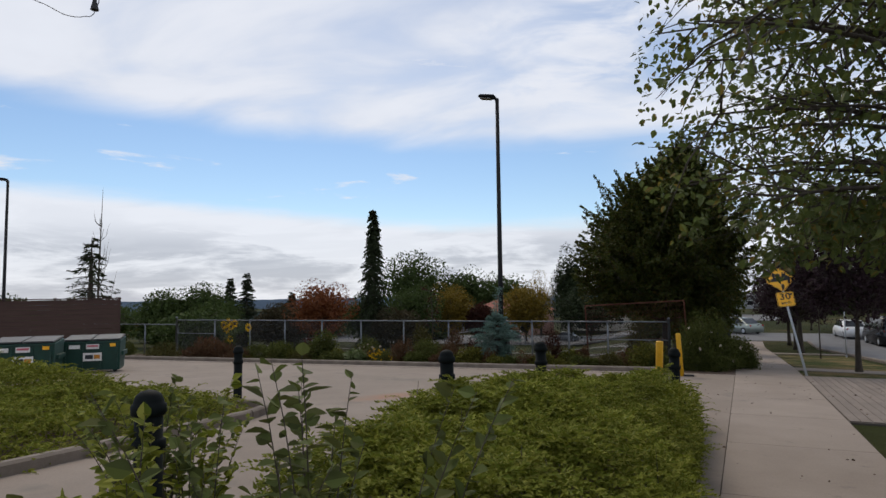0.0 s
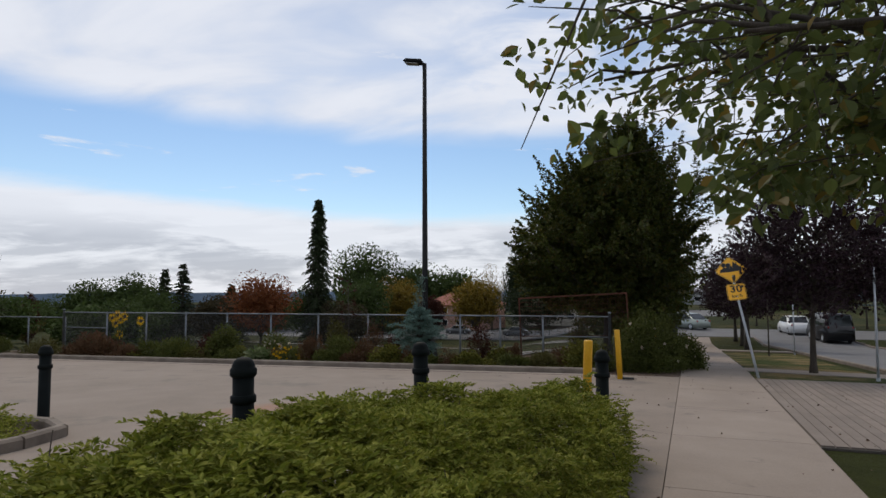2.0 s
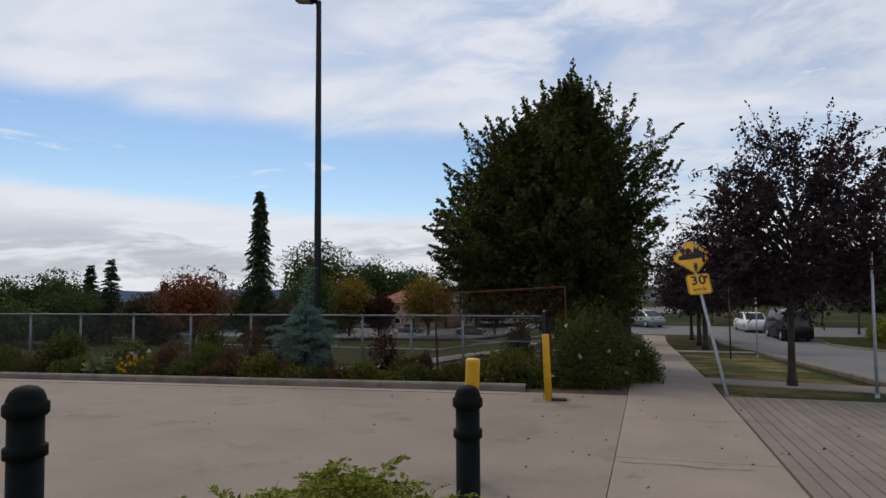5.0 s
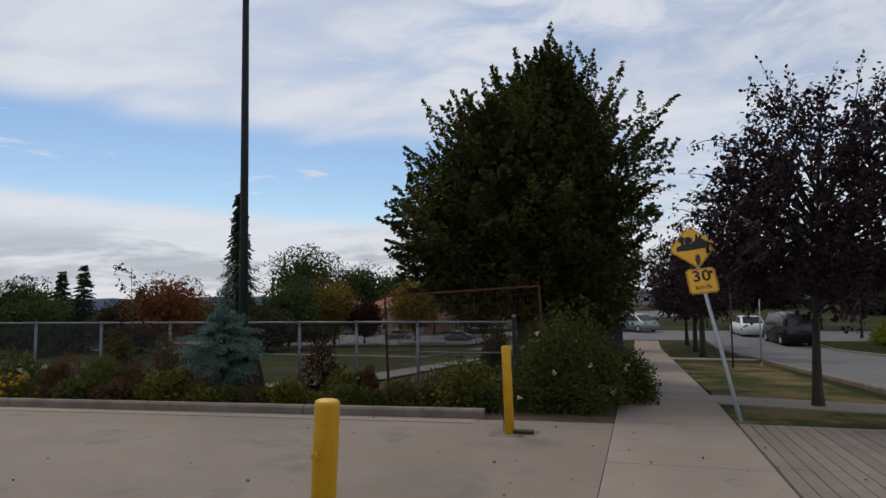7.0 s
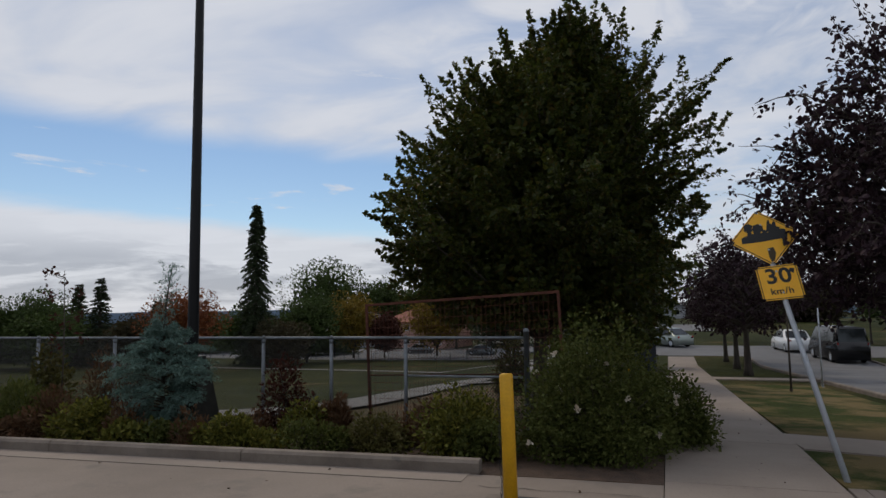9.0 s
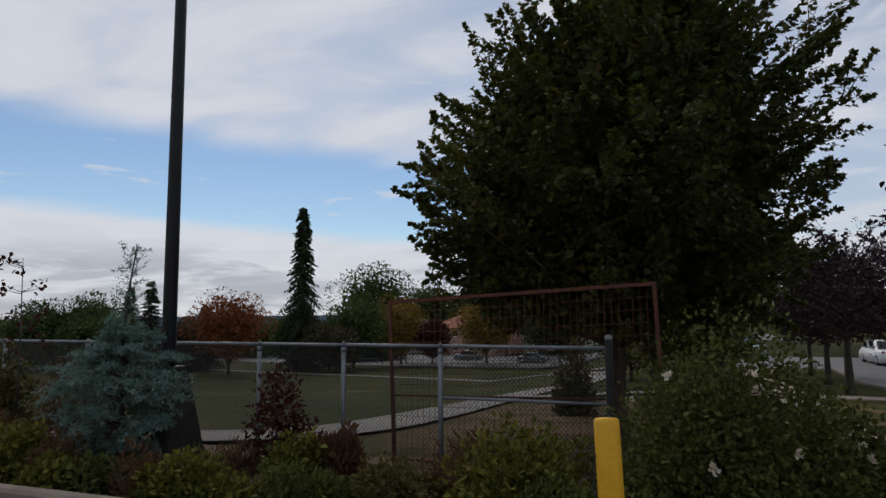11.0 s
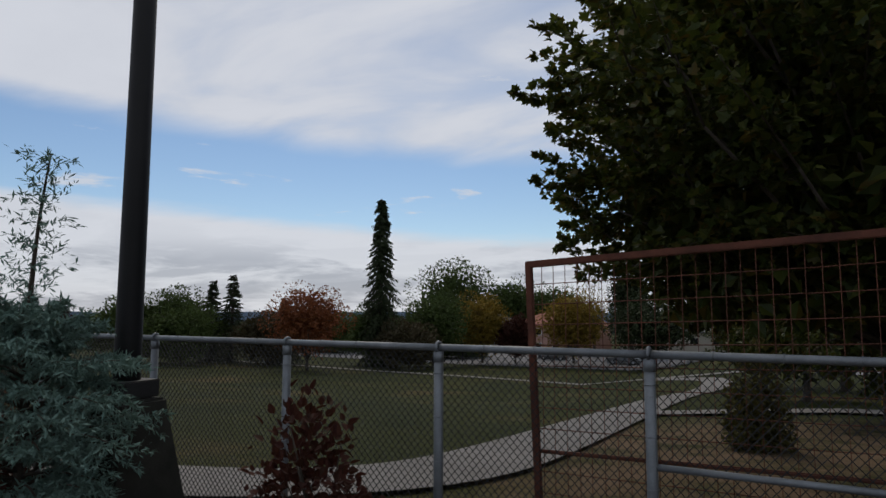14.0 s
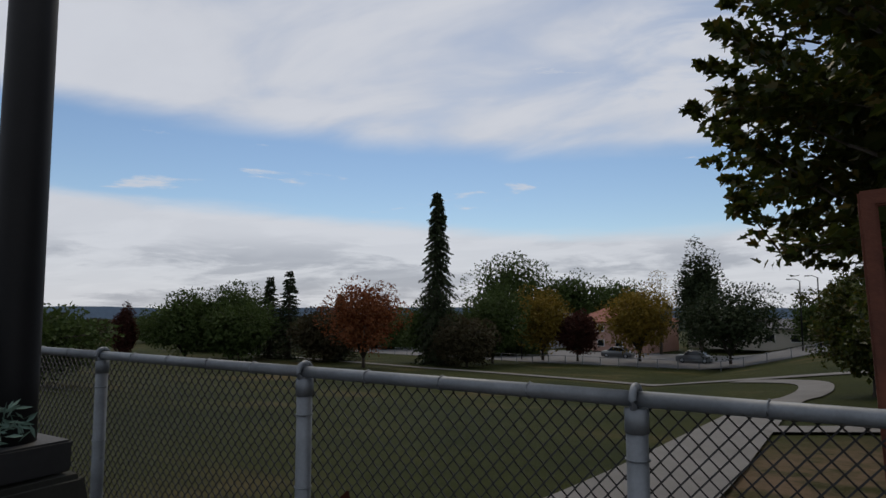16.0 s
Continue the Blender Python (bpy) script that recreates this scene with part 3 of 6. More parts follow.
def ground_sheet():
    xs = sorted(set([-2500, -1500, -900, -600, -400, -300, -230, -180, -150, -130, -110] + list(range(-100, -40, 4)) + list(range(-40, 30, 1)) + list(range(30, 60, 5)) + [60, 80, 100, 130, 150, 180, 230, 300, 400, 600, 900, 1500, 2500]))
    ys = sorted(set([-1500, -600, -300, -150, -80, -50, -30, -20] + list(range(-14, 70, 1)) + list(range(70, 120, 4)) + [120, 130, 150, 180, 230, 300, 400, 600, 900, 1500, 2600]))
    verts = [(x, y, height(x, y) - 0.02) for y in ys for x in xs]
    w = len(xs)
    faces = [(j * w + i, j * w + i + 1, (j + 1) * w + i + 1, (j + 1) * w + i) for j in range(len(ys) - 1) for i in range(w - 1)]
    return tagged(mesh_object("ground", verts, faces, M_GROUND), "dry patchy grass ground falling gently away", "ground", kind="structure")


ground_sheet()

lot = slab("parking_lot", ((-45, -14), (walk_l(-14) - 0.006, -14), (walk_l(18.3) - 0.006, 18.3), (-45, kerb_y(-45))), 0.03, 0.1, M_CONCRETE)
tagged(lot, "pale worn concrete of the parking lot and driveway", "pavement", kind="structure")
gutter = slab("gutter", ((-30, kerb_y(-30) - 0.42), (-1.2, kerb_y(-1.2) - 0.42), (-1.2, kerb_y(-1.2) - 0.08), (-30, kerb_y(-30) - 0.08)), 0.036, 0.02, M_WALK)
tagged(gutter, "pale concrete gutter along the garden kerb", "gutter", kind="structure")

gutter_joint = slab("gutter_joint", ((-30, kerb_y(-30) - 0.435), (-1.2, kerb_y(-1.2) - 0.435), (-1.2, kerb_y(-1.2) - 0.42), (-30, kerb_y(-30) - 0.42)), 0.0345, 0.02, M_JOINT)
tagged(gutter_joint, "dark dirt-filled joint between gutter and lot", "joint", kind="structure")
sidewalk = slab("sidewalk", ((walk_l(-14), -14), (walk_r(-14), -14), (walk_r(56.5), 56.5), (walk_l(56.5), 56.5)), 0.012, 0.06, M_JOINT)
tagged(sidewalk, "concrete sidewalk of jointed slabs beside a garden", "sidewalk", kind="structure")


def sidewalk_panels():
    y = 11.05 - 10 * 2.47
    while y < 54:
        y1 = y + 2.47 - 0.010
        slab("panel", ((walk_l(y) + 0.003, y), (walk_r(y) - 0.006, y), (walk_r(y1) - 0.006, y1), (walk_l(y1) + 0.003, y1)), 0.034, 0.03, M_WALK, 1.0, sidewalk)
        y += 2.47


crossing = slab("crossing_path", ((2.5, 20.75), (5.9, 19.9), (5.9, 21.1), (2.5, 22.1)), 0.02, 0.04, M_WALK)
tagged(crossing, "narrow concrete strip crossing the grass verge to the road", "path", kind="structure")
crossing2 = slab("crossing_path_far", ((3.3, 36.5), (6.9, 36.5), (6.9, 38.0), (3.3, 38.0)), 0.02, 0.04, M_WALK)
tagged(crossing2, "second concrete strip crossing the grass verge", "path", kind="structure")
lawn = slab("verge_lawn", ((2.62, 22.2), (5.4, 21.3), (6.0, 34), (3.15, 34)), 0.008, 0.02, M_LAWN)
tagged(lawn, "green and straw-coloured grass verge beside the road", "lawn", kind="structure")
lawn2 = slab("verge_lawn_strip", ((2.40, 18.75), (5.4, 19.0), (5.3, 20.0), (2.46, 20.7)), 0.008, 0.02, M_LAWN)
tagged(lawn2, "worn grass at the edge of the driveway apron", "lawn", kind="structure")
street = slab("road", ((5.0, -14), (11.2, -14), (14.0, 57), (7.6, 57)), 0.0, 0.06, M_ASPHALT)
tagged(street, "grey asphalt residential street running downhill", "road", kind="structure")
cross_street = slab("road_cross_street", ((-1.5, 57), (60, 57), (60, 67), (-1.5, 67)), 0.0, 0.06, M_ASPHALT)
tagged(cross_street, "grey asphalt cross street at the bottom of the hill", "road", kind="structure")
far_road = slab("road_beyond_field", ((-75, 92), (10, 92), (10, 112), (-75, 112)), 0.02, 0.06, M_ASPHALT, 4)
tagged(far_road, "grey street with pale concrete beyond the playing field", "road", kind="structure")
street_kerb = tagged(new("street_kerb"), "grey concrete kerb along both sides of the street", "kerb", kind="structure")
kerb_run("kerb", [(5.9, 20.0), (7.6, 56.6)], 0.15, 0.10, M_KERB, street_kerb, 3.0)
kerb_run("kerb", [(11.25, -10), (13.95, 56.6)], 0.15, 0.10, M_KERB, street_kerb, 3.0)

garden_kerb = tagged(new("garden_kerb"), "weathered concrete kerb stones edging the garden bed", "kerb", kind="structure")
kerb_run("kerb", [(-30, kerb_y(-30)), (-9.7, kerb_y(-9.7)), (-1.1, kerb_y(-1.1))], 0.16, 0.15, M_KERB, garden_kerb, 2.9, 0.02)
bed = slab("garden_bed", ((-30, kerb_y(-30) + 0.08), (walk_l(18.3) - 0.006, 18.306), (walk_l(21.4) - 0.006, 21.4), (-30, 21.4)), 0.034, 0.10, M_SOIL, 0.5)
tagged(bed, "brown bark mulch garden bed behind the kerb", "garden bed", kind="structure")

# the two planted islands beside the driveway
island = slab("planting_island", ((-3.4, 0.6), (-0.35, 0.6), (-0.2, 9.9), (-1.9, 9.9)), 0.10, 0.12, M_SOIL)
tagged(island, "low planting island of dark soil beside the sidewalk", "garden bed", kind="structure")
island2 = slab("planting_island_far", ((-22, 2.0), (-6.75, 3.4), (-7.05, 8.5), (-22, 8.9)), 0.11, 0.12, M_SOIL)
tagged(island2, "kerbed planting island within the parking lot", "garden bed", kind="structure")
island_kerb = tagged(new("island_kerb"), "rounded concrete kerb round the planting island", "kerb", kind="structure")
kerb_run("kerb", [(-21, 1.9), (-7.0, 3.1), (-6.65, 3.5), (-6.65, 7.9), (-6.85, 8.6), (-7.4, 8.9), (-22, 9.2)], 0.15, 0.15, M_KERB, island_kerb, 2.5, 0.02)

# field path that comes along the fence, then runs off across the grass and bends away
def ribbon(name, pts, width, mat, lift, label):
    verts, faces = [], []
    P = [Vector((x, y, 0)) for x, y in pts]
    for i, p in enumerate(P):
        d = (P[min(i + 1, len(P) - 1)] - P[max(i - 1, 0)]).normalized()
        s = Vector((d.y, -d.x, 0)) * width / 2
        for q in (p - s, p - s * 0.33, p + s * 0.33, p + s):
            verts.append((q.x, q.y, height(q.x, q.y) + lift))
    for i in range(len(P) - 1):
        for k in range(3):
            faces.append((i * 4 + k, i * 4 + k + 1, i * 4 + k + 5, i * 4 + k + 4))
    return tagged(mesh_object(name, verts, faces, mat), label, "path", kind="structure")


def smooth_line(pts, n=8):
    out = []
    for i in range(len(pts) - 1):
        p0, p1, p2, p3 = [np.array(pts[min(max(k, 0), len(pts) - 1)], float) for k in (i - 1, i, i + 1, i + 2)]
        for k in range(n):
            t = k / n
            out.append(tuple(0.5 * (2 * p1 + (p2 - p0) * t + (2 * p0 - 5 * p1 + 4 * p2 - p3) * t * t + (3 * p1 - p0 - 3 * p2 + p3) * t ** 3)))
    return out + [pts[-1]]


ribbon("field_path", smooth_line([(-14, 21.3), (-10, 21.5), (-8.2, 21.9), (-6.8, 22.8), (-5.95, 24.3), (-5.8, 27), (-6.0, 33), (-6.3, 42), (-6.2, 48), (-5.5, 53), (-6.2, 57.5), (-10, 61.8)]), 1.5, M_PATH, 0.035, "pale gravel path curving across the playing field")
ribbon("field_path_far", smooth_line([(-75, 74), (-60, 72.5), (-45, 71), (-30, 69), (-18, 66), (-10, 62.8), (-4.3, 61.5), (1.0, 59.5)]), 1.5, M_PATH, 0.05, "pale path along the far side of the field")
ribbon("field_path_link", smooth_line([(1.75, 37.2), (-1.0, 36.6), (-3.2, 35.9), (-5.6, 34.6)]), 1.3, M_PATH, 0.045, "pale path linking the sidewalk to the field")

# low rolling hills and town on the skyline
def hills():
    # distance haze is painted into the base colours: blue hills, blue-green woods
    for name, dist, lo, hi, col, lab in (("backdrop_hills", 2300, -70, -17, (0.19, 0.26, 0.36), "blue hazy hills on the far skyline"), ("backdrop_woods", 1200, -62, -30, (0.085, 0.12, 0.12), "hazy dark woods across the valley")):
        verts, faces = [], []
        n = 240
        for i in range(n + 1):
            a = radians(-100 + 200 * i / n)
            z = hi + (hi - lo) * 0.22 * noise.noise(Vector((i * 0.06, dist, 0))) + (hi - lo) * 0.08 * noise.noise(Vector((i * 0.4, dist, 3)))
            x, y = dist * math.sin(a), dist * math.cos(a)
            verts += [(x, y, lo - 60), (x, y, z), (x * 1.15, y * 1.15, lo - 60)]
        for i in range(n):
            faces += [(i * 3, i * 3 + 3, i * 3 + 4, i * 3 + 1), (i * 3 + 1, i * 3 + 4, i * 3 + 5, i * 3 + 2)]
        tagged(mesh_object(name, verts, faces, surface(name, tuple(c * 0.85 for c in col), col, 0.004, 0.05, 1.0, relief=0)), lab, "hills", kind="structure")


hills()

# ---------------- chain-link fence ----------------
FENCE_Y = 21.04
POSTS = [-1.02, -2.93, -4.22, -5.49, -6.97, -8.62, -10.45, -12.3, -14.1, -15.9, -17.7, -19.6, -21.8]


def rail_z(x):
    return 0.507 + 0.0035 * x


def chain_link():
    fence = thing("chain_link_fence", pose(0, 0, 0), "grey galvanised chain-link fence along the garden bed", "fence")
    for i, x in enumerate(POSTS):
        end = i in (0, len(POSTS) - 1)
        zt, zb = rail_z(x) + (0.10 if end else -0.03), height(x, FENCE_Y) - 0.1
        r = 0.040 if end else 0.030
        bm = lathe([(r, zb), (r, zt - 0.02), (r * 1.12, zt - 0.02), (r * 1.12, zt + 0.01), (r * 0.8, zt + 0.035), (0.0, zt + 0.045)] if end else [(r, zb), (r, zt)], 14)
        bmesh.ops.translate(bm, verts=bm.verts, vec=(x, FENCE_Y, 0))
        p = part("post", bm, M_FENCE, fence, smooth=True)
        if not end:
            # loop cap that carries the rail
            ring = [(Vector((x, FENCE_Y + 0.034 * math.sin(a), rail_z(x) + 0.034 * math.cos(a))), 0.011) for a in np.linspace(0, 2 * math.pi, 13)]
            ob = tube_part("rail_cap", [ring, [((x, FENCE_Y, zt - 0.06), 0.034), ((x, FENCE_Y, zt + 0.005), 0.034)]], M_FENCE, p, 8)
        ties = []
        for k in range(4):
            zz = rail_z(x) - 0.16 - 0.27 * k
            ties.append([(Vector((x + (r + 0.003) * math.cos(a), FENCE_Y + (r + 0.003) * math.sin(a), zz)), 0.0025) for a in np.linspace(0, 2 * math.pi, 11)])
        tagged(tube_part("tie_wire", ties, M_FENCE, p, 4), kind="stuff")
    for x0, x1 in zip(POSTS, POSTS[1:]):
        rail = tube_part("top_rail", [[((x0, FENCE_Y, rail_z(x0)), 0.022), ((x1, FENCE_Y, rail_z(x1)), 0.022)]], M_FENCE, fence, 12)
        ties = []
        n = int(abs(x1 - x0) / 0.33)
        for k in range(1, n + 1):
            x = x0 + (x1 - x0) * (k / (n + 1))
            ties.append([(Vector((x + 0.004 * math.sin(a), FENCE_Y + 0.024 * math.sin(a), rail_z(x) + 0.024 * math.cos(a))), 0.0028) for a in np.linspace(0, 2 * math.pi, 9)])
        tagged(tube_part("tie_wire", ties, M_FENCE, rail, 4), kind="stuff")
    tube_part("brace_rail", [[((POSTS[0], FENCE_Y, -0.08), 0.018), ((POSTS[1], FENCE_Y, -0.09), 0.018)]], M_FENCE, fence, 10)
    tube_part("brace_rail", [[((POSTS[-1], FENCE_Y, -0.15), 0.018), ((POSTS[-2], FENCE_Y, -0.15), 0.018)]], M_FENCE, fence, 10)
    # woven mesh: zig-zag wires, diamonds about 5 cm wide
    pitch, rise, r = 0.0245, 0.027, 0.0032
    verts, faces = [], []
    x = POSTS[0]
    k = 0
    while x > POSTS[-1]:
        top, low = rail_z(x) - 0.005, height(x, FENCE_Y) + 0.10
        n = int((top - low) / rise)
        base = len(verts)
        for i in range(n + 1):
            off = pitch * 0.5 * (1 if (i + k) % 2 else -1)
            z = top - i * rise
            yy = FENCE_Y + 0.034 + (0.003 if (i + k) % 2 else -0.003)
            for a, b in ((-r, -r), (r, -r), (0, r)):
                verts.append((x + off + a, yy + b, z))
        for i in range(n):
            o = base + i * 3
            for s in range(3):
                faces.append((o + s, o + (s + 1) % 3, o + 3 + (s + 1) % 3, o + 3 + s))
        x -= pitch
        k += 1
    mesh = mesh_object("wire_mesh", verts, faces, M_WIRE, fence)
    tagged(mesh, kind="stuff")


chain_link()


def low_side_fence():
    """Lower fence beyond the corner, seen behind the dumpsters."""
    f = thing("side_fence", pose(0, 0, 0), "low galvanised fence running on behind the parking lot", "fence")
    for i in range(6):
        x = -21.9 - 2.0 * i
        bm = lathe([(0.03, height(x, 21.2) - 0.1), (0.03, 0.22 - 0.01 * i)], 10)
        bmesh.ops.translate(bm, verts=bm.verts, vec=(x, 21.2, 0))
        part("post", bm, M_FENCE, f, smooth=True)
    tube_part("top_rail", [[((-21.9, 21.2, 0.22), 0.025), ((-31.9, 21.2, 0.17), 0.025)]], M_FENCE, f, 10)


low_side_fence()


def rust_panel():
    """A rusty welded-wire fence panel that stands behind the chain link."""
    p = thing("wire_panel", pose(0, 0, 0), "rusty welded-wire fence panel leaning behind the fence", "fence panel")
    xl, xr, y = -3.665, -0.55, 21.22
    tl, tr, bl, br = 1.012, 1.18, -0.96, -0.92
    def frame_bar(name, a, b, w=0.042):
        a, b = Vector(a), Vector(b)
        d = b - a
        bm = bmesh.new()
        add_box(bm, 0, 0, 0, w, w, d.length, 0.006)
        m = Matrix.Translation((a + b) / 2) @ d.to_track_quat("Z", "Y").to_matrix().to_4x4()
        bmesh.ops.transform(bm, matrix=m, verts=bm.verts)
        part(name, bm, M_RUST, p)
    frame_bar("upright", (xl + 0.06, y, bl - 0.05), (xl - 0.01, y, tl))
    frame_bar("upright", (xr + 0.08, y - 0.04, br - 0.05), (xr, y - 0.04, tr))
    frame_bar("top_bar", (xl - 0.03, y, tl), (xr + 0.02, y - 0.04, tr))
    frame_bar("middle_bar", (xl, y, -0.12), (xr + 0.05, y - 0.04, -0.03), 0.022)
    frame_bar("bottom_bar", (xl, y, bl + 0.09), (xr + 0.08, y - 0.04, br + 0.09), 0.035)
    n = 42
    for i in range(1, n):
        u = i / n
        x, zt, zb, yy = xl + (xr - xl) * u, tl + (tr - tl) * u, bl + (br - bl) * u + 0.1, y - 0.04 * u
        tube_part("wire", [[((x + 0.004 * math.sin(i * 2.1), yy, zb), 0.0026), ((x, yy, zt), 0.0026)]], M_RUST, p, 4)
    for i in range(1, 15):
        v = i / 15
        z0, z1 = bl + 0.1 + (tl - bl - 0.1) * v, br + 0.1 + (tr - br - 0.1) * v
        mid = ((xl + xr) / 2, y - 0.02, (z0 + z1) / 2 - 0.015)
        tube_part("wire", [[((xl, y, z0), 0.003), (mid, 0.003), ((xr + 0.04, y - 0.04, z1), 0.003)]], M_RUST, p, 4)


rust_panel()

# ---------------- lamps ----------------
def lamp_post(x, y, tall, turn, plinth, label):
    z0 = height(x, y)
    t = thing("street_lamp", pose(x, y, z0, 0, 0, turn), label, "lamp post")
    top = tall
    ph = 1.08 if plinth else 0.1
    if plinth:
        bm = bmesh.new()
        bmesh.ops.create_cone(bm, segments=4, radius1=0.50, radius2=0.27, depth=ph, cap_ends=True)
        bmesh.ops.rotate(bm, verts=bm.verts, cent=(0, 0, 0), matrix=Matrix.Rotation(radians(45), 3, "Z"))
        bmesh.ops.translate(bm, verts=bm.verts, vec=(0, 0, ph / 2 - 0.05))
        bmesh.ops.bevel(bm, geom=bm.edges[:], offset=0.02, segments=2, affect="EDGES")
        part("plinth", bm, M_DARK_CONC, t, "dark weathered concrete plinth")
        part("base_cover", box(0, 0, ph + 0.02, 0.31, 0.31, 0.12, 0.008), M_BASE, t, "black box-shaped base cover")
    part("pole", lathe([(0.092, ph - 0.05), (0.090, ph + 0.3), (0.062, top), (0.0, top + 0.02)], 20), M_POLE, t, smooth=True)
    tube_part("arm", [[((0, 0, top - 0.25), 0.06), ((-0.03, 0, top - 0.02), 0.06), ((-0.22, 0, top + 0.08), 0.05)]], M_POLE, t, 10)
    bm = bmesh.new()
    add_box(bm, -0.36, 0, top + 0.10, 0.62, 0.34, 0.13, 0.05, Matrix.Rotation(radians(8), 4, "Y"))
    head = part("lamp_head", bm, M_POLE, t)
    part("lens", box(-0.40, 0, top + 0.03, 0.40, 0.26, 0.02, 0.005, Matrix.Rotation(radians(8), 4, "Y")), M_LENS, head, "grey glass lens")


M_DARK_CONC = surface("mossy_dark_concrete", (0.014, 0.014, 0.010), (0.035, 0.034, 0.026), 4, 60, 0.95, relief=0.5)
M_BASE = surface("black_base_cover", (0.014, 0.014, 0.015), (0.03, 0.03, 0.032), 5, 60, 0.6)
M_LENS = plain("lamp_lens", (0.35, 0.34, 0.32), 0.3)
lamp_post(-6.405, 20.405, 9.25, 3, True, "tall dark lamp post on a tapered concrete plinth")
lamp_post(-33.8, 21.0, 9.0, 20, False, "tall dark lamp post at the far end of the lot")

# ---------------- bollards ----------------
def cast_bollard():
    b = thing("bollard", pose(-0.455, 10.70, height(-0.455, 10.70) - 0.06), "black cast-iron bollard with domed cap and raised collar", "bollard", "bollards along the driveway")
    part("shaft", lathe([(0.095, -0.05), (0.095, 0.05), (0.079, 0.08), (0.079, 1.01)], 20), M_BOLLARD, b, smooth=True)
    part("collar", lathe([(0.079, 0.80), (0.095, 0.807), (0.095, 0.855), (0.079, 0.865)], 20), M_BOLLARD, b, smooth=True)
    part("cap", lathe([(0.085, 0.995), (0.099, 1.01), (0.099, 1.055), (0.086, 1.067), (0.083, 1.085), (0.070, 1.115), (0.048, 1.134), (0.018, 1.143), (0, 1.144)], 20), M_BOLLARD, b, smooth=True)
    part("ground_ring", lathe([(0.24, -0.03), (0.24, 0.012), (0.12, 0.014), (0.12, -0.03)], 24), M_KERB, b, "grey ring of newer concrete")
    for x, y, s in ((-2.235, 9.075, 0.06), (-2.767, 6.713, 0.05), (-8.226, 9.449, -0.08), (-3.01, 2.72, 0.015)):
        copy_thing(b, pose(x, y, height(x, y) + 0.03 + s, 0.5, 0.4, 40 * x))


cast_bollard()


def yellow_bollard(x, y, r, tall, lean, chain, label):
    b = thing("bollard", pose(x, y, height(x, y) + 0.03), label, "bollard")
    tilt = pose(0, 0, 0, lean[0], lean[1], 0)
    part("post", lathe([(r, -0.1), (r, tall - 0.025), (r * 0.96, tall - 0.008), (r * 0.8, tall), (0, tall + 0.003)], 24), M_YELLOW, b, smooth=True).matrix_basis = tilt
    if not chain:
        part("lug", lathe([(0.018, 0), (0.018, 0.03), (0.0, 0.032)], 10), M_YELLOW, b).matrix_basis = tilt @ pose(-0.02, -r + 0.006, tall - 0.27, 90)
        return
    part("footing", box(0.05, 0.02, -0.005, 0.62, 0.42, 0.03, 0.012), M_KERB, b, "cracked square concrete footing")
    part("hinge_plate", box(0.17, 0.03, 0.03, 0.26, 0.14, 0.035, 0.008), M_WIRE, b)
    # chain hanging from a ring near the top
    links = []
    for i in range(26):
        z = tall - 0.20 - i * 0.034
        a = (i % 2) * math.pi / 2
        c = Vector((-r - 0.012 - 0.006 * math.sin(i * 0.8), -0.015, max(z, 0.03)))
        links.append([(c + Vector((0.009 * math.cos(k) * math.cos(a), 0.009 * math.cos(k) * math.sin(a), 0.022 * math.sin(k))), 0.0032) for k in np.linspace(0, 2 * math.pi, 9)])
    tube_part("chain", links, M_WIRE, b, 4, "rusty hanging chain").matrix_basis = tilt
    part("ring", lathe([(0.006, 0), (0.014, 0.004), (0.006, 0.008)], 10), M_WIRE, b).matrix_basis = tilt @ pose(-r, -0.015, tall - 0.18, 0, 90, 0)


yellow_bollard(-0.822, 12.32, 0.066, 1.095, (0, 2.6), False, "yellow painted steel pipe bollard with a rounded top")
yellow_bollard(-0.572, 17.27, 0.062, 1.115, (-11.0, -3.2), True, "slim yellow removable bollard with a hanging chain")

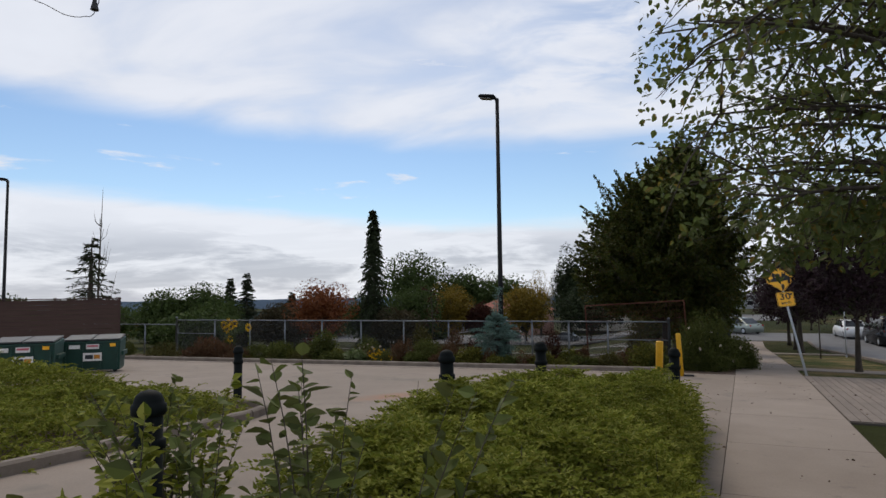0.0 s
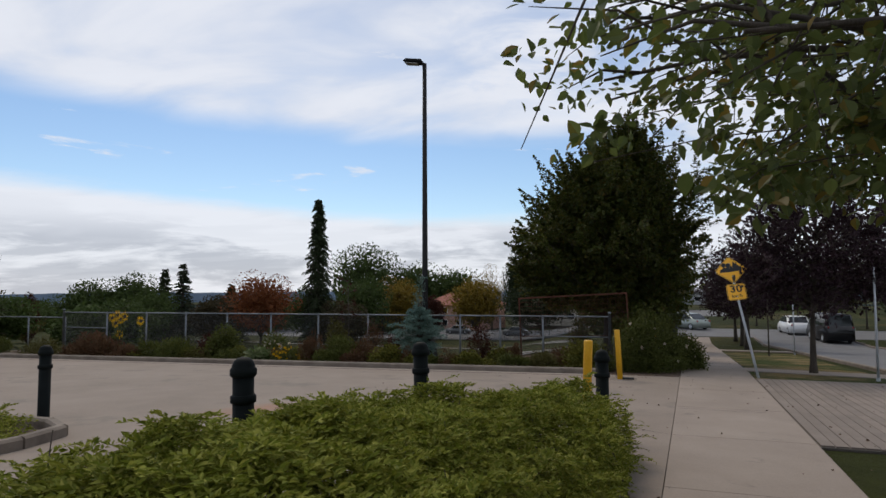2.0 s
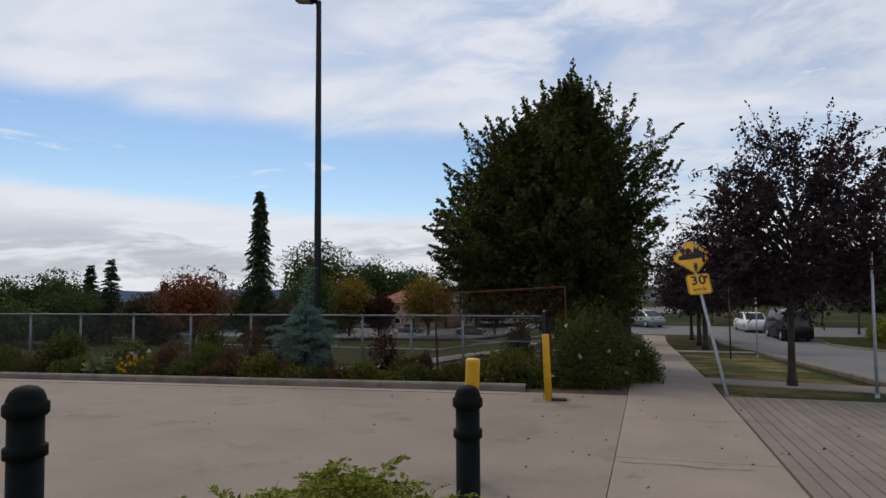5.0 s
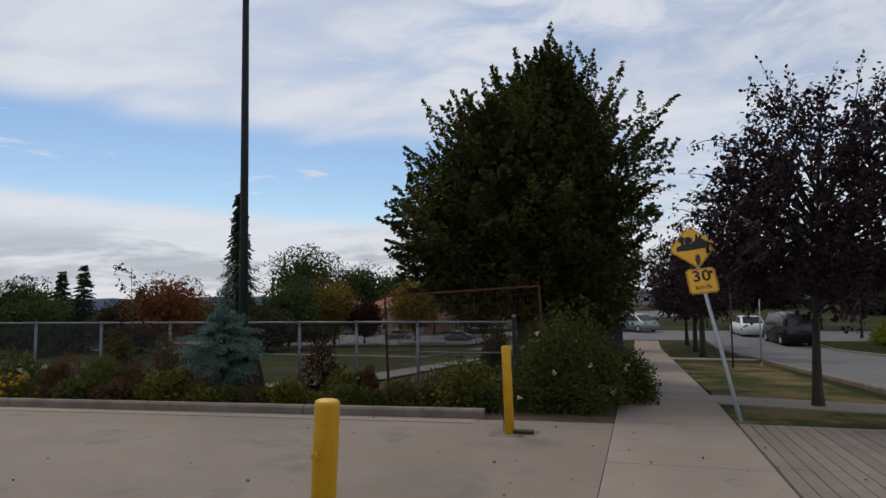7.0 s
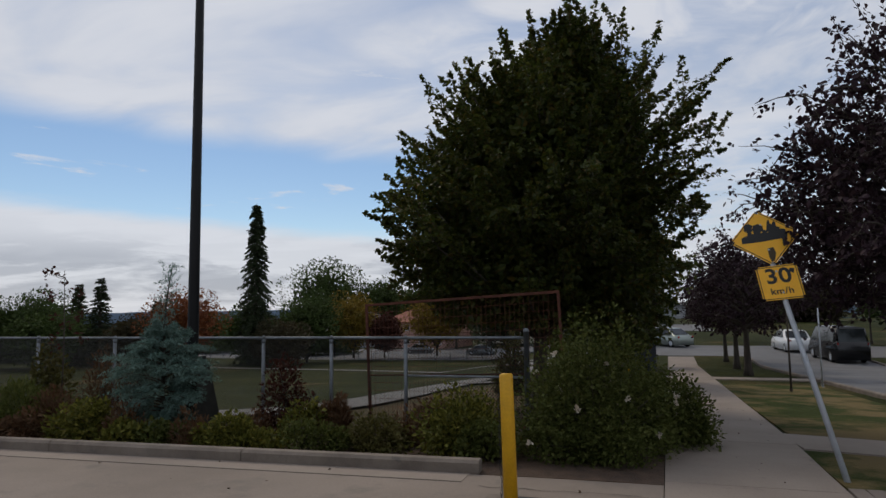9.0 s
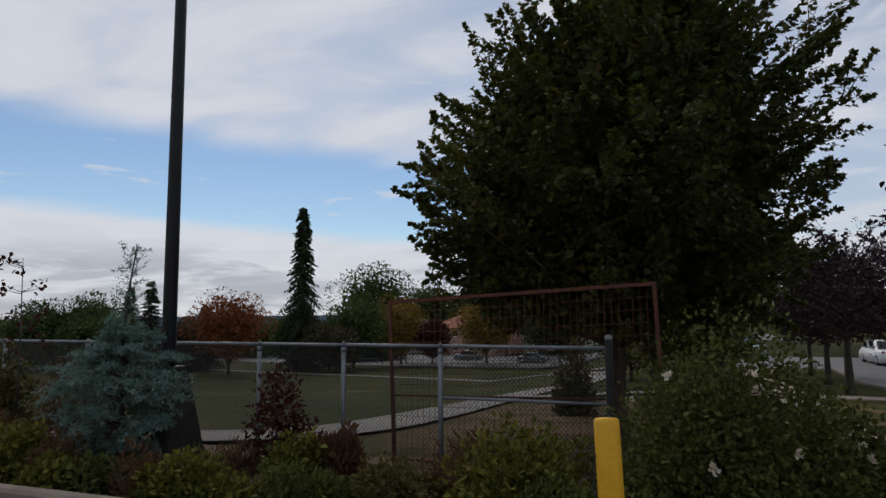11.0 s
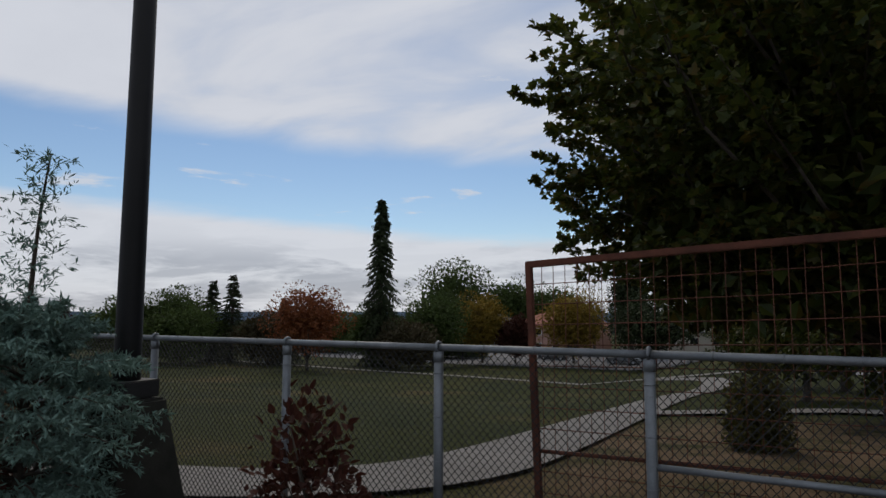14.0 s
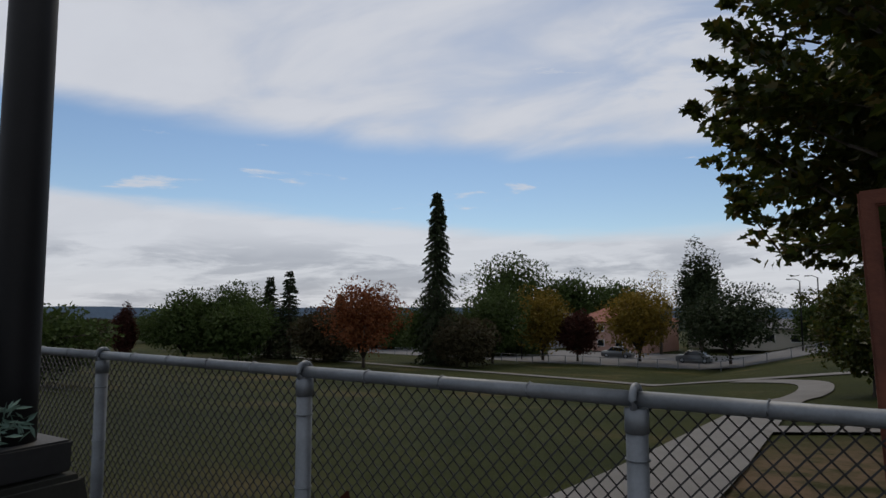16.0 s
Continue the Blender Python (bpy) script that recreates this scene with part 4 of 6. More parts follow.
# ---------------- warning sign ----------------
def sign():
    # the post leans sideways and well back from the driveway
    foot, head = Vector((2.48, 19.05, -0.78)), Vector((2.04, 20.4, 2.11))
    up = (head - foot).normalized()
    right = Vector((1, -0.05, 0))
    right = (right - up * right.dot(up)).normalized()
    back = up.cross(right)
    m = Matrix((right, back, up)).transposed().to_4x4()
    s = thing("road_sign", Matrix.Translation(foot) @ m, "leaning yellow steep-hill warning sign above a 30 km/h tab", "traffic sign")
    part("post", lathe([(0.030, -0.15), (0.030, 3.12), (0.0, 3.13)], 14), M_GALV, s, "grey galvanised steel pipe", smooth=True)

    def plate(name, size, z, turn, tilt, r, mat, y):
        bm = bmesh.new()
        add_box(bm, 0, 0, 0, size, 0.006, size)
        es = [e for e in bm.edges if abs((e.verts[0].co - e.verts[1].co).y) > 0.003]
        bmesh.ops.bevel(bm, geom=es, offset=r, segments=4, affect="EDGES")
        return part(name, bm, mat, s), pose(0, y, z, 0, turn, 0)

    def flat(name, pts, m, parent, mat, y):
        verts = [(x, 0, z) for x, z in pts] + [(x, -0.002, z) for x, z in pts]
        n = len(pts)
        faces = [tuple(range(n)), tuple(range(2 * n - 1, n - 1, -1))] + [(i, (i + 1) % n, n + (i + 1) % n, n + i) for i in range(n)]
        ob = mesh_object(name, verts, faces, mat, parent)
        ob.matrix_basis = pose(0, y, 0) @ m
        return ob

    def border(parent, size, w, r, y):
        out = []
        for rr, half in ((r, size / 2), (r - w * 0.6, size / 2 - w)):
            ring = []
            for cx, cz, a0 in ((1, 1, 0), (-1, 1, 90), (-1, -1, 180), (1, -1, 270)):
                for k in range(5):
                    a = radians(a0 + 22.5 * k)
                    ring.append(((half - rr) * cx + rr * math.cos(a), (half - rr) * cz + rr * math.sin(a)))
            out.append(ring)
        n = len(out[0])
        verts = [(x, -0.0015, z) for ring in out for x, z in ring]
        faces = [(i, (i + 1) % n, n + (i + 1) % n, n + i) for i in range(n)]
        ob = mesh_object("border", verts, faces, M_BLACK, parent)
        ob.matrix_basis = pose(0, y, 0)

    dia, m = plate("warning_plate", 0.565, 2.84, 45, 0, 0.045, M_SIGN, -0.036)
    dia.matrix_basis = m
    border(dia, 0.545, 0.010, 0.035, -0.003)
    un = pose(0, 0, 0, 0, -45, 0)
    flat("hill_symbol", [(-0.255, 0.036), (-0.134, 0.075), (0.068, 0.06), (0.156, 0.099), (0.245, 0.069), (0.258, 0.002), (0.215, -0.15), (0.17, -0.165), (0.183, -0.051), (-0.054, -0.056), (-0.267, -0.044)], un, dia, M_BLACK, -0.0045)
    flat("truck_symbol", [(-0.187, 0.205), (-0.129, 0.225), (-0.09, 0.188), (-0.12, 0.099), (-0.162, 0.09), (-0.204, 0.133)], un, dia, M_BLACK, -0.0047)
    flat("truck_symbol", [(-0.085, 0.187), (-0.031, 0.201), (0.022, 0.16), (0.011, 0.102), (-0.039, 0.065), (-0.1, 0.066), (-0.109, 0.124)], un, dia, M_BLACK, -0.0049)
    flat("truck_symbol", [(0.039, 0.073), (0.085, 0.225), (0.110, 0.235), (0.108, 0.179), (0.125, 0.161), (0.150, 0.205), (0.170, 0.185), (0.163, 0.125), (0.21, 0.1), (0.106, 0.043)], un, dia, M_BLACK, -0.0051)
    for cx, cz in ((-0.15, 0.075), (-0.065, 0.055), (0.02, 0.075)):
        flat("truck_wheel", [(cx + 0.028 * math.cos(a), cz + 0.028 * math.sin(a)) for a in np.linspace(0, 2 * math.pi, 11)[:-1]], un, dia, M_BLACK, -0.0053)
    flat("sticker", [(-0.008, -0.158), (0.059, -0.153), (0.066, -0.237), (0.027, -0.335), (-0.010, -0.345), (-0.02, -0.271)], un, dia, M_DARK_STICKER, -0.0049)
    tab, m = plate("speed_plate", 0.445, 2.215, 0, 0, 0.03, M_SIGN, -0.036)
    tab.matrix_basis = pose(0.0, -0.038, 2.215, 0, 2.5, 0)
    border(tab, 0.425, 0.010, 0.025, -0.003)
    for text, size, z in (("30", 0.27, -0.005), ("km/h", 0.115, -0.150)):
        c = bpy.data.curves.new("lettering", "FONT")
        c.body, c.size, c.align_x, c.extrude, c.offset = text, size, "CENTER", 0.0008, 0.006 if size > 0.2 else 0.002
        c.space_character = 1.08
        c.materials.append(M_BLACK)
        ob = new("lettering", c)
        ob.parent = tab
        ob.matrix_basis = pose(0, -0.0045, z, 90, 0, 0)
    flat("sticker", [(0.12, 0.13), (0.17, 0.10), (0.19, 0.16), (0.14, 0.17)], pose(0, 0, 0), tab, M_BLACK, -0.0045)
    for z in (3.02, 2.66, 2.36, 2.08):
        bm = lathe([(0.012, 0), (0.012, 0.008), (0.0, 0.010)], 8)
        part("bolt", bm, M_GALV, s).matrix_basis = pose(0, -0.038, z, 90)


M_DARK_STICKER = plain("weathered_sticker", (0.06, 0.04, 0.015), 0.7)
sign()

# ---------------- trees near the path ----------------
def near_keep(P):
    """The crown is pruned up over the sidewalk: its underside rises from the near boughs towards the far ones."""
    x, y, z = P[:, 0], P[:, 1], P[:, 2]
    under = np.where(x < 1.25, np.maximum(1.60, 1.36 + 0.52 * (y - 4.72)), np.maximum(1.60, 1.50 + 0.30 * (y - 4.72)))
    under = np.where((x > 0.6) & (y > 5.6), np.maximum(1.72, 1.33 + 0.31 * (y - 5.36)), under)
    return ~((x < 2.6) & (z < under)) & ~((x < 1.0) & (y < 3.4)) & (x > -0.52 + 0.12 * np.abs(y - 6))


def spray(r, tip, d, length, wide, n, flat=0.6):
    """Leaf points and directions on one leafy shoot: broad at its base, drawn out to its tip."""
    d = d / (np.linalg.norm(d) + 1e-9)
    side = np.cross(d, (0, 0, 1.0))
    side /= np.linalg.norm(side) + 1e-9
    nor = np.cross(side, d)
    t = r.uniform(0, 1, n) ** 0.8
    w = wide * (1.08 - t) * r.normal(size=n) * 0.55
    h = wide * (1.08 - t) * r.normal(size=n) * 0.55 * flat
    P = tip - d * length * (1 - t)[:, None] + side * w[:, None] + nor * h[:, None]
    D = d * 0.8 + side * np.sign(w)[:, None] * 0.5 + r.normal(size=(n, 3)) * 0.55 + np.array([0, 0, -0.25])
    return P, D


def big_maple(x, y):
    """The field maple: a broad crown of many pointed leafy shoots, with several tall leaders."""
    r = np.random.default_rng(11)
    z0 = height(x, y)
    root = thing("maple_tree", pose(x, y, z0), "large dense dark-green maple behind the fence", "tree")
    lv = [1.0, 1.6, 2.4, 3.6, 4.9, 5.5, 6.2, 6.8, 7.3]
    wide = [2.7, 3.15, 3.35, 3.3, 2.8, 2.3, 1.6, 0.8, 0.2]

    def axis(z):
        return np.array([np.interp(z, [2, 4, 5.4, 7.5], [-1.45, -1.30, -1.0, -0.4]), y + 0.4, z])

    def reach(z, a):
        n = noise.noise(Vector((1.6 * math.cos(a), 1.6 * math.sin(a), 0.95 * z))) + 0.6 * noise.noise(Vector((4 * math.cos(a), 4 * math.sin(a), 2.2 * z)))
        return float(np.interp(z, lv, wide)) * (1.0 + (0.36 if z > 4.2 else 0.24) * n)

    base = np.array([x, y, z0])
    trunk = bezier(np.array([x, y, z0 - 0.1]), np.array([x, y, 2.0]), np.array([-0.5, y, 6.6]), 10)
    lines = [[(p - base, 0.19 * (1.2 if k == 0 else 1.0) * (1 - 0.9 * (k / 9) ** 0.8)) for k, p in enumerate(trunk)]]
    pts, dirs = [], []

    def shoot(tip, d, length, w, n, flat=0.6, limb=True):
        P, D = spray(r, tip, d, length, w, n, flat)
        pts.append(P)
        dirs.append(D)
        foot = tip - d / np.linalg.norm(d) * length
        if limb:
            st = trunk[int(np.clip((foot[2] - 0.6) / 6.2 * 8, 2, 8))]
            L = bezier(st, (st + foot) / 2 + np.array([0, 0, 0.1]), foot, 5)
            lines.append([(p - base, 0.035 * (1 - 0.17 * k)) for k, p in enumerate(L)])
        lines.append([(foot - base, 0.010), (tip - base, 0.002)])

    zs = np.linspace(1.0, 7.3, 200)
    weight = np.interp(zs, lv, wide)
    for i in range(760):
        z = float(r.choice(zs, p=weight / weight.sum())) + r.uniform(-0.02, 0.02)
        a = r.uniform(0, 2 * math.pi)
        f = r.uniform(0.78, 1.08) if i % 4 else r.uniform(0.5, 0.8)
        R = reach(z, a) * f
        out = np.array([math.cos(a), 0.95 * math.sin(a), 0.0])
        up = float(np.interp(z, [1, 2.5, 5, 7], [-0.15, 0.3, 0.9, 2.0])) + r.normal() * 0.25
        d = out + np.array([0, 0, up]) + r.normal(size=3) * 0.25
        shoot(axis(z) + out * R, d, r.uniform(0.8, 1.3), r.uniform(0.18, 0.36), 104, 0.6, i % 3 == 0)
    # leaders and far-reaching boughs that break the outline
    for tx, tz, dx, dz in ((-0.42, 7.55, 0.05, 1), (-1.28, 7.02, -0.1, 1), (0.58, 6.75, 0.1, 1), (1.25, 6.45, 0.35, 1), (-2.12, 6.32, -0.25, 1), (-3.75, 6.0, -0.7, 0.9),
                           (2.42, 5.5, 0.9, 0.7), (-4.35, 4.9, -0.8, 0.7), (-4.5, 3.5, -1, 0.6), (-4.55, 2.35, -1, 0.3), (2.25, 3.8, 1, 0.2), (-0.85, 7.15, -0.05, 1), (0.05, 7.05, 0.15, 1), (-2.9, 6.1, -0.4, 1)):
        d = np.array([dx, 0.0, dz])
        shoot(np.array([tx, y + r.uniform(-0.4, 0.4), tz]), d, 1.5, 0.22, 120, 0.9)
        for k in range(4):
            off = np.array([r.normal() * 0.26, r.normal() * 0.45, -r.uniform(0.3, 1.0)])
            shoot(np.array([tx, y, tz]) + off - np.array([dx, 0, 0]) * 0.25, d + r.normal(size=3) * 0.4, 0.8, 0.18, 64, 0.9, False)
    # low boughs hanging towards the fence and over the bare ground
    for k in range(46):
        a = r.uniform(0, 2 * math.pi)
        p = np.array([-1.1 + 2.7 * math.cos(a) * r.uniform(0.3, 1), y + 1.9 * math.sin(a), r.uniform(0.45, 1.35)])
        shoot(p, np.array([math.cos(a), math.sin(a), -0.45]), 0.8, 0.34, 80, 0.6, k % 2 == 0)
    n = 30000
    z = r.choice(zs, n, p=weight / weight.sum())
    a = r.uniform(0, 2 * math.pi, n)
    R = np.interp(z, lv, wide) * np.sqrt(r.uniform(0.05, 0.52, n))
    core = np.stack([np.interp(z, [2, 4, 5.4, 7.5], [-1.45, -1.30, -1.0, -0.4]) + R * np.cos(a), y + 0.4 + R * np.sin(a) * 0.95, z - 0.35], 1)
    leaves("inner_foliage", core - base, r.normal(size=(n, 3)) + np.array([0, 0, -0.4]), r.uniform(0.13, 0.21, n), DIAMOND, F_MAPLE, root, seed=12)
    tube_part("trunk", lines, M_BARK, root, 6)
    P, D = np.concatenate(pts) - base, np.concatenate(dirs)
    leaves("crown", P, D, 0.082 * r.uniform(0.65, 1.25, len(P)), MAPLE, F_MAPLE, root, seed=11)


big_maple(-1.32, 24.4)
for i, (tx, ty, sc) in enumerate(((-1.7, 41.0, 1.0), (-0.2, 47.5, 1.1), (-3.2, 50.0, 1.0))):
    tree("verge_tree", tx, ty, "dark leafy tree between field and sidewalk", 0.14, 1.0, (0.0, 0.0, 2.9 * sc), (2.2 * sc, 2.2 * sc, 2.4 * sc), 40, 9, 14, 0.16, F_MAPLE, DIAMOND, seed=14 + i, rough=0.25, twig_len=0.7, fill=5000)
tree("maple_tree", -0.4, 33.5, "dark leafy tree behind the rose bushes", 0.15, 1.2, (0.0, 0.0, 3.3), (2.6, 2.6, 2.9), 50, 9, 14, 0.15, F_MAPLE, DIAMOND, seed=12, rough=0.25, twig_len=0.8, fill=6000, spikes=8)
tree("plum_tree", 4.03, 20.9, "purple-leaved plum street tree with a slim trunk", 0.095, 1.5, (0.2, 0, 3.15), (2.25, 2.3, 1.85), 70, 13, 22, 0.080, F_PLUM, OVATE, seed=5, rough=0.30, twig_len=0.58, fill=2600, spikes=16, group="plum trees along the street")
tree("birch_tree", 2.95, 6.3, "leafy young tree with toothed green leaves overhanging the sidewalk", 0.09, 1.9, (-0.2, 0.0, 4.1), (3.3, 3.0, 2.9), 104, 12, 25, 0.066, F_BIRCH, OVATE, seed=8, rough=0.25, droop=0.45, twig_len=0.9, fill=1800, keep=near_keep,
     boughs=((-0.08, 5.42, 1.93), (0.25, 5.2, 1.76), (0.45, 5.35, 1.82), (0.85, 4.95, 1.80), (1.25, 5.3, 1.80), (0.3, 6.3, 2.45), (1.6, 5.8, 1.95), (0.2, 4.6, 2.1), (1.0, 4.5, 1.95), (1.7, 4.9, 1.85), (0.9, 5.7, 2.05), (1.4, 4.4, 2.0), (0.0, 5.4, 2.1), (1.9, 5.4, 1.9), (0.6, 5.0, 2.15), (1.1, 5.9, 2.2), (0.72, 7.92, 2.24), (0.80, 7.66, 2.34), (0.92, 7.86, 2.16), (0.88, 7.1, 1.97), (1.02, 6.85, 2.02), (1.08, 7.45, 2.15), (1.5, 7.3, 2.05)))
for i, (x, y, s) in enumerate(((5.0, 40.0, 1.1), (5.6, 47.0, 1.1), (5.9, 53.0, 1.0))):
    tree("plum_tree", x, y, "dark purple-leaved plum street tree on the verge", 0.16 * s + 0.0, 1.3 * s + 0.4, (0, 0, 3.4 * s), (2.3 * s, 2.3 * s, 2.0 * s), 36, 9, 12, 0.14, F_PLUM, DIAMOND, seed=20 + i, fill=1500, twig_len=0.7 * s, group="plum trees along the street")
for i, (x, y, s) in enumerate(((15.5, 36, 0.9), (16.5, 46, 1.1), (18.5, 60, 1.2), (15.8, 28, 0.7), (10, 72, 1.3), (0, 70, 1.2), (19, 70, 1.5), (25, 64, 1.4), (14.5, 76, 1.5))):
    tree("street_tree", x, y, "dark leafy street tree across the road", 0.10, 1.8, (0, 0, 3.8 * s), (2.4 * s, 2.4 * s, 2.2 * s), 30, 8, 11, 0.16, (F_PLUM, F_GREEN)[i % 2], DIAMOND, seed=40 + i, fill=2500, group="street trees across the road")

# ---------------- trees beyond the field ----------------
def far_tree(x, y, base, top, wide, mat, label, seed, low=0.16, leaf=0.5, rough=0.2, n=40, fill=3200):
    """A rounded broadleaf crown made of overlapping leafy lumps on a short trunk."""
    r = np.random.default_rng(seed)
    tall = top - base
    root = thing("far_tree", pose(x, y, base), label, "tree", "trees beyond the field")
    low *= 0.35
    c, R = np.array([0, 0, tall * (1 + low) / 2]), np.array([wide / 2, wide / 2, tall * (1 - low) / 2])
    lumps = 26
    u = unit(r, lumps)
    cs = c + u * R * r.uniform(0.55, 0.82, (lumps, 1)) * (1 + rough * r.uniform(-0.4, 0.3, (lumps, 1)))
    rad = R * r.uniform(0.30, 0.46, (lumps, 1))
    m = 2600 if fill > 500 else 900
    which = r.integers(0, lumps, m * 2)
    d = unit(r, m * 2)
    P = cs[which] + d * rad[which] * r.uniform(0.72, 1.04, (m * 2, 1))
    core = c + unit(r, m) * R * 0.8 * r.uniform(0.3, 1, (m, 1))
    if fill > 500:
        leaves("inner_foliage", core, r.normal(size=(m, 3)), leaf * r.uniform(0.8, 1.3, m), DIAMOND, mat, root, seed=seed + 1)
    leaves("crown", P, d + r.normal(size=P.shape) * 0.7 + np.array([0, 0, 0.2]), leaf * 0.56 * r.uniform(0.6, 1.25, len(P)), DIAMOND, mat, root, seed=seed)
    lines = [[((0, 0, -0.2), 0.016 * tall + 0.06), ((0, 0, tall * low), 0.012 * tall + 0.05), (tuple(c), 0.05)]]
    for q in cs:
        lines.append([((0, 0, tall * low), 0.008 * tall + 0.02), (tuple((c * 0.4 + q * 0.6)), 0.03), (tuple(q + (q - c) * 0.5), 0.008)])
    tube_part("trunk", lines, M_BARK, root, 5)


conifer("spruce_tree", -43.1, 77.2, "tall narrow dark conifer beyond the field", 20.0, 3.0, F_CONIFER, 3, base=-6.4, layers=46, leaf=0.5, taper=0.72, per=30, arms=9, sag=0.8)
far_tree(-44.3, 66.0, -5.4, 3.3, 8.2, F_RED, "round rust-red autumn tree at the field's edge", 61, 0.22, 0.42)
far_tree(-66.0, 61.0, -5.5, 2.0, 9.0, F_GREEN, "broad green tree at the field's edge", 62, 0.1)
far_tree(-63.0, 65.0, -5.5, 3.0, 8.0, F_GREEN, "tall green tree at the field's edge", 63, 0.1)
far_tree(-58.0, 62.0, -5.2, 0.8, 8.0, F_GREEN, "low green tree at the field's edge", 64, 0.08)
conifer("fir_tree", -61.6, 69.0, "slim dark fir behind the field", 10.0, 3.2, F_CONIFER, 4, base=-6.2, leaf=0.4, group="firs behind the field")
conifer("fir_tree", -59.9, 70.5, "taller dark fir behind the field", 10.8, 3.4, F_CONIFER, 5, base=-6.2, leaf=0.4, group="firs behind the field")
conifer("fir_tree", -54.0, 73.0, "small dark fir behind the field", 8.0, 3.0, F_CONIFER, 6, base=-6.2, leaf=0.4, group="firs behind the field")
far_tree(-69.5, 56.0, -5.5, 0.5, 2.6, F_WINE, "small wine-red tree at the field's edge", 65, 0.1, 0.35)
far_tree(-53.5, 70.0, -6.0, 0.6, 8.5, F_DUSK, "dark brownish tree behind the field", 66, 0.1)
far_tree(-38.5, 76.0, -6.0, -0.5, 7.5, F_DUSK, "dark brownish tree behind the field", 67, 0.1)
far_tree(-46.0, 80.0, -6.4, 1.2, 7.0, F_GREEN, "green tree behind the tall conifer", 68, 0.1)
far_tree(-41.0, 86.0, -6.6, 3.0, 10.5, F_GREEN, "broad green tree behind the field", 69, 0.12)
far_tree(-72.5, 152.0, -9.0, 12.5, 22.0, F_GREEN, "large rounded green tree on the far slope", 70, 0.1, 1.0, 0.15, 40, 2200)
far_tree(-61.0, 160.0, -9.0, 8.5, 18.0, F_GREEN, "large green tree on the far slope", 71, 0.1, 1.0)
far_tree(-50.0, 160.0, -9.0, 6.5, 18.0, F_GREEN, "large pale-green tree on the far slope", 72, 0.1, 1.0)
far_tree(-37.5, 93.0, -6.4, 2.8, 8.6, F_YELLOW, "yellow-green autumn tree beyond the field", 73, 0.2)
far_tree(-33.2, 94.0, -6.4, -0.2, 5.6, F_WINE, "wine-red tree beyond the field", 74, 0.25)
far_tree(-26.0, 96.0, -6.2, 3.2, 10.0, F_YELLOW, "ochre autumn tree beyond the field", 75, 0.2)
far_tree(-26.5, 108.0, -6.2, 5.6, 5.0, F_YELLOW, "tall sparse yellowing tree", 76, 0.3, 0.4, 0.35, 22, 100)
far_tree(-22.0, 112.0, -6.2, 8.6, 7.0, F_CONIFER, "dark evergreen tree beyond the street", 77, 0.08, 0.6)
far_tree(-15.5, 94.0, -5.8, 2.4, 13.0, F_CONIFER, "broad dark-green tree beyond the field", 78, 0.2, 0.5, 0.2, 34, 1800)
far_tree(-7.0, 108.0, -5.5, 1.6, 9.0, F_GREEN, "dark green tree across the far street", 79, 0.2)
for i in range(26):
    # the dark belt of trees that closes the view behind
    a = radians(-78 + 5.0 * i)
    d = 118 + 30 * math.sin(i * 2.3)
    x, y = -4 + d * math.sin(a), 20 + d * math.cos(a)
    if y < 22 or (-60 < x < 4 and i % 2):
        continue
    b = height(x, y) - 1
    far_tree(x, y, b, b + 6.0 + 1.5 * math.sin(i * 1.7), 13, (F_GREEN, F_CONIFER, F_GREEN, F_DUSK)[i % 4], "dark tree in the belt behind the town", 100 + i, 0.05, 0.9, 0.25, 18, 700)
for i, (x, y, w, h) in enumerate(((-36, 27.5, 7, 3.2), (-44, 33, 8, 3.8), (-58, 40, 9, 1.8), (-30, 30, 6, 3.0), (-66, 47, 9, 2.2), (-40, 24, 6, 3.4))):
    b = height(x, y)
    far_tree(x, y, b, b + h, w, (F_GREEN, F_OLIVE, F_GREEN)[i % 3], "bushy green tree beside the field", 140 + i, 0.08, 0.35, 0.25, 24, 900)

# the young trees by the dumpsters
conifer("young_fir", -25.5, 19.6, "thin dark young fir behind the board screen", 5.4, 2.1, F_CONIFER, 9, layers=18, leaf=0.26, per=14, arms=6)


def bare_tree():
    r = np.random.default_rng(4)
    x, y = -27.6, 21.6
    t = thing("bare_tree", pose(x, y, height(x, y)), "thin bare upright tree without leaves", "tree")
    lines = [[((0, 0, -0.1), 0.07), ((0.05, 0, 4), 0.045), ((0.2, 0, 8.2), 0.008)]]
    for i in range(34):
        z = r.uniform(1.2, 6.6)
        a, ln = r.uniform(0, 6.28), r.uniform(0.7, 1.8) * (1 - z / 9)
        lines.append([((0.02 * z, 0, z), 0.02), ((0.5 * ln * math.cos(a), 0.5 * ln * math.sin(a), z + 0.5 * ln), 0.012), ((0.7 * ln * math.cos(a), 0.7 * ln * math.sin(a), z + 1.5 * ln), 0.004)])
    tube_part("trunk", lines, M_BARK, t, 5)


bare_tree()

LEAFLET = ((0, 0), (0.24, 0.45), (0, 1))

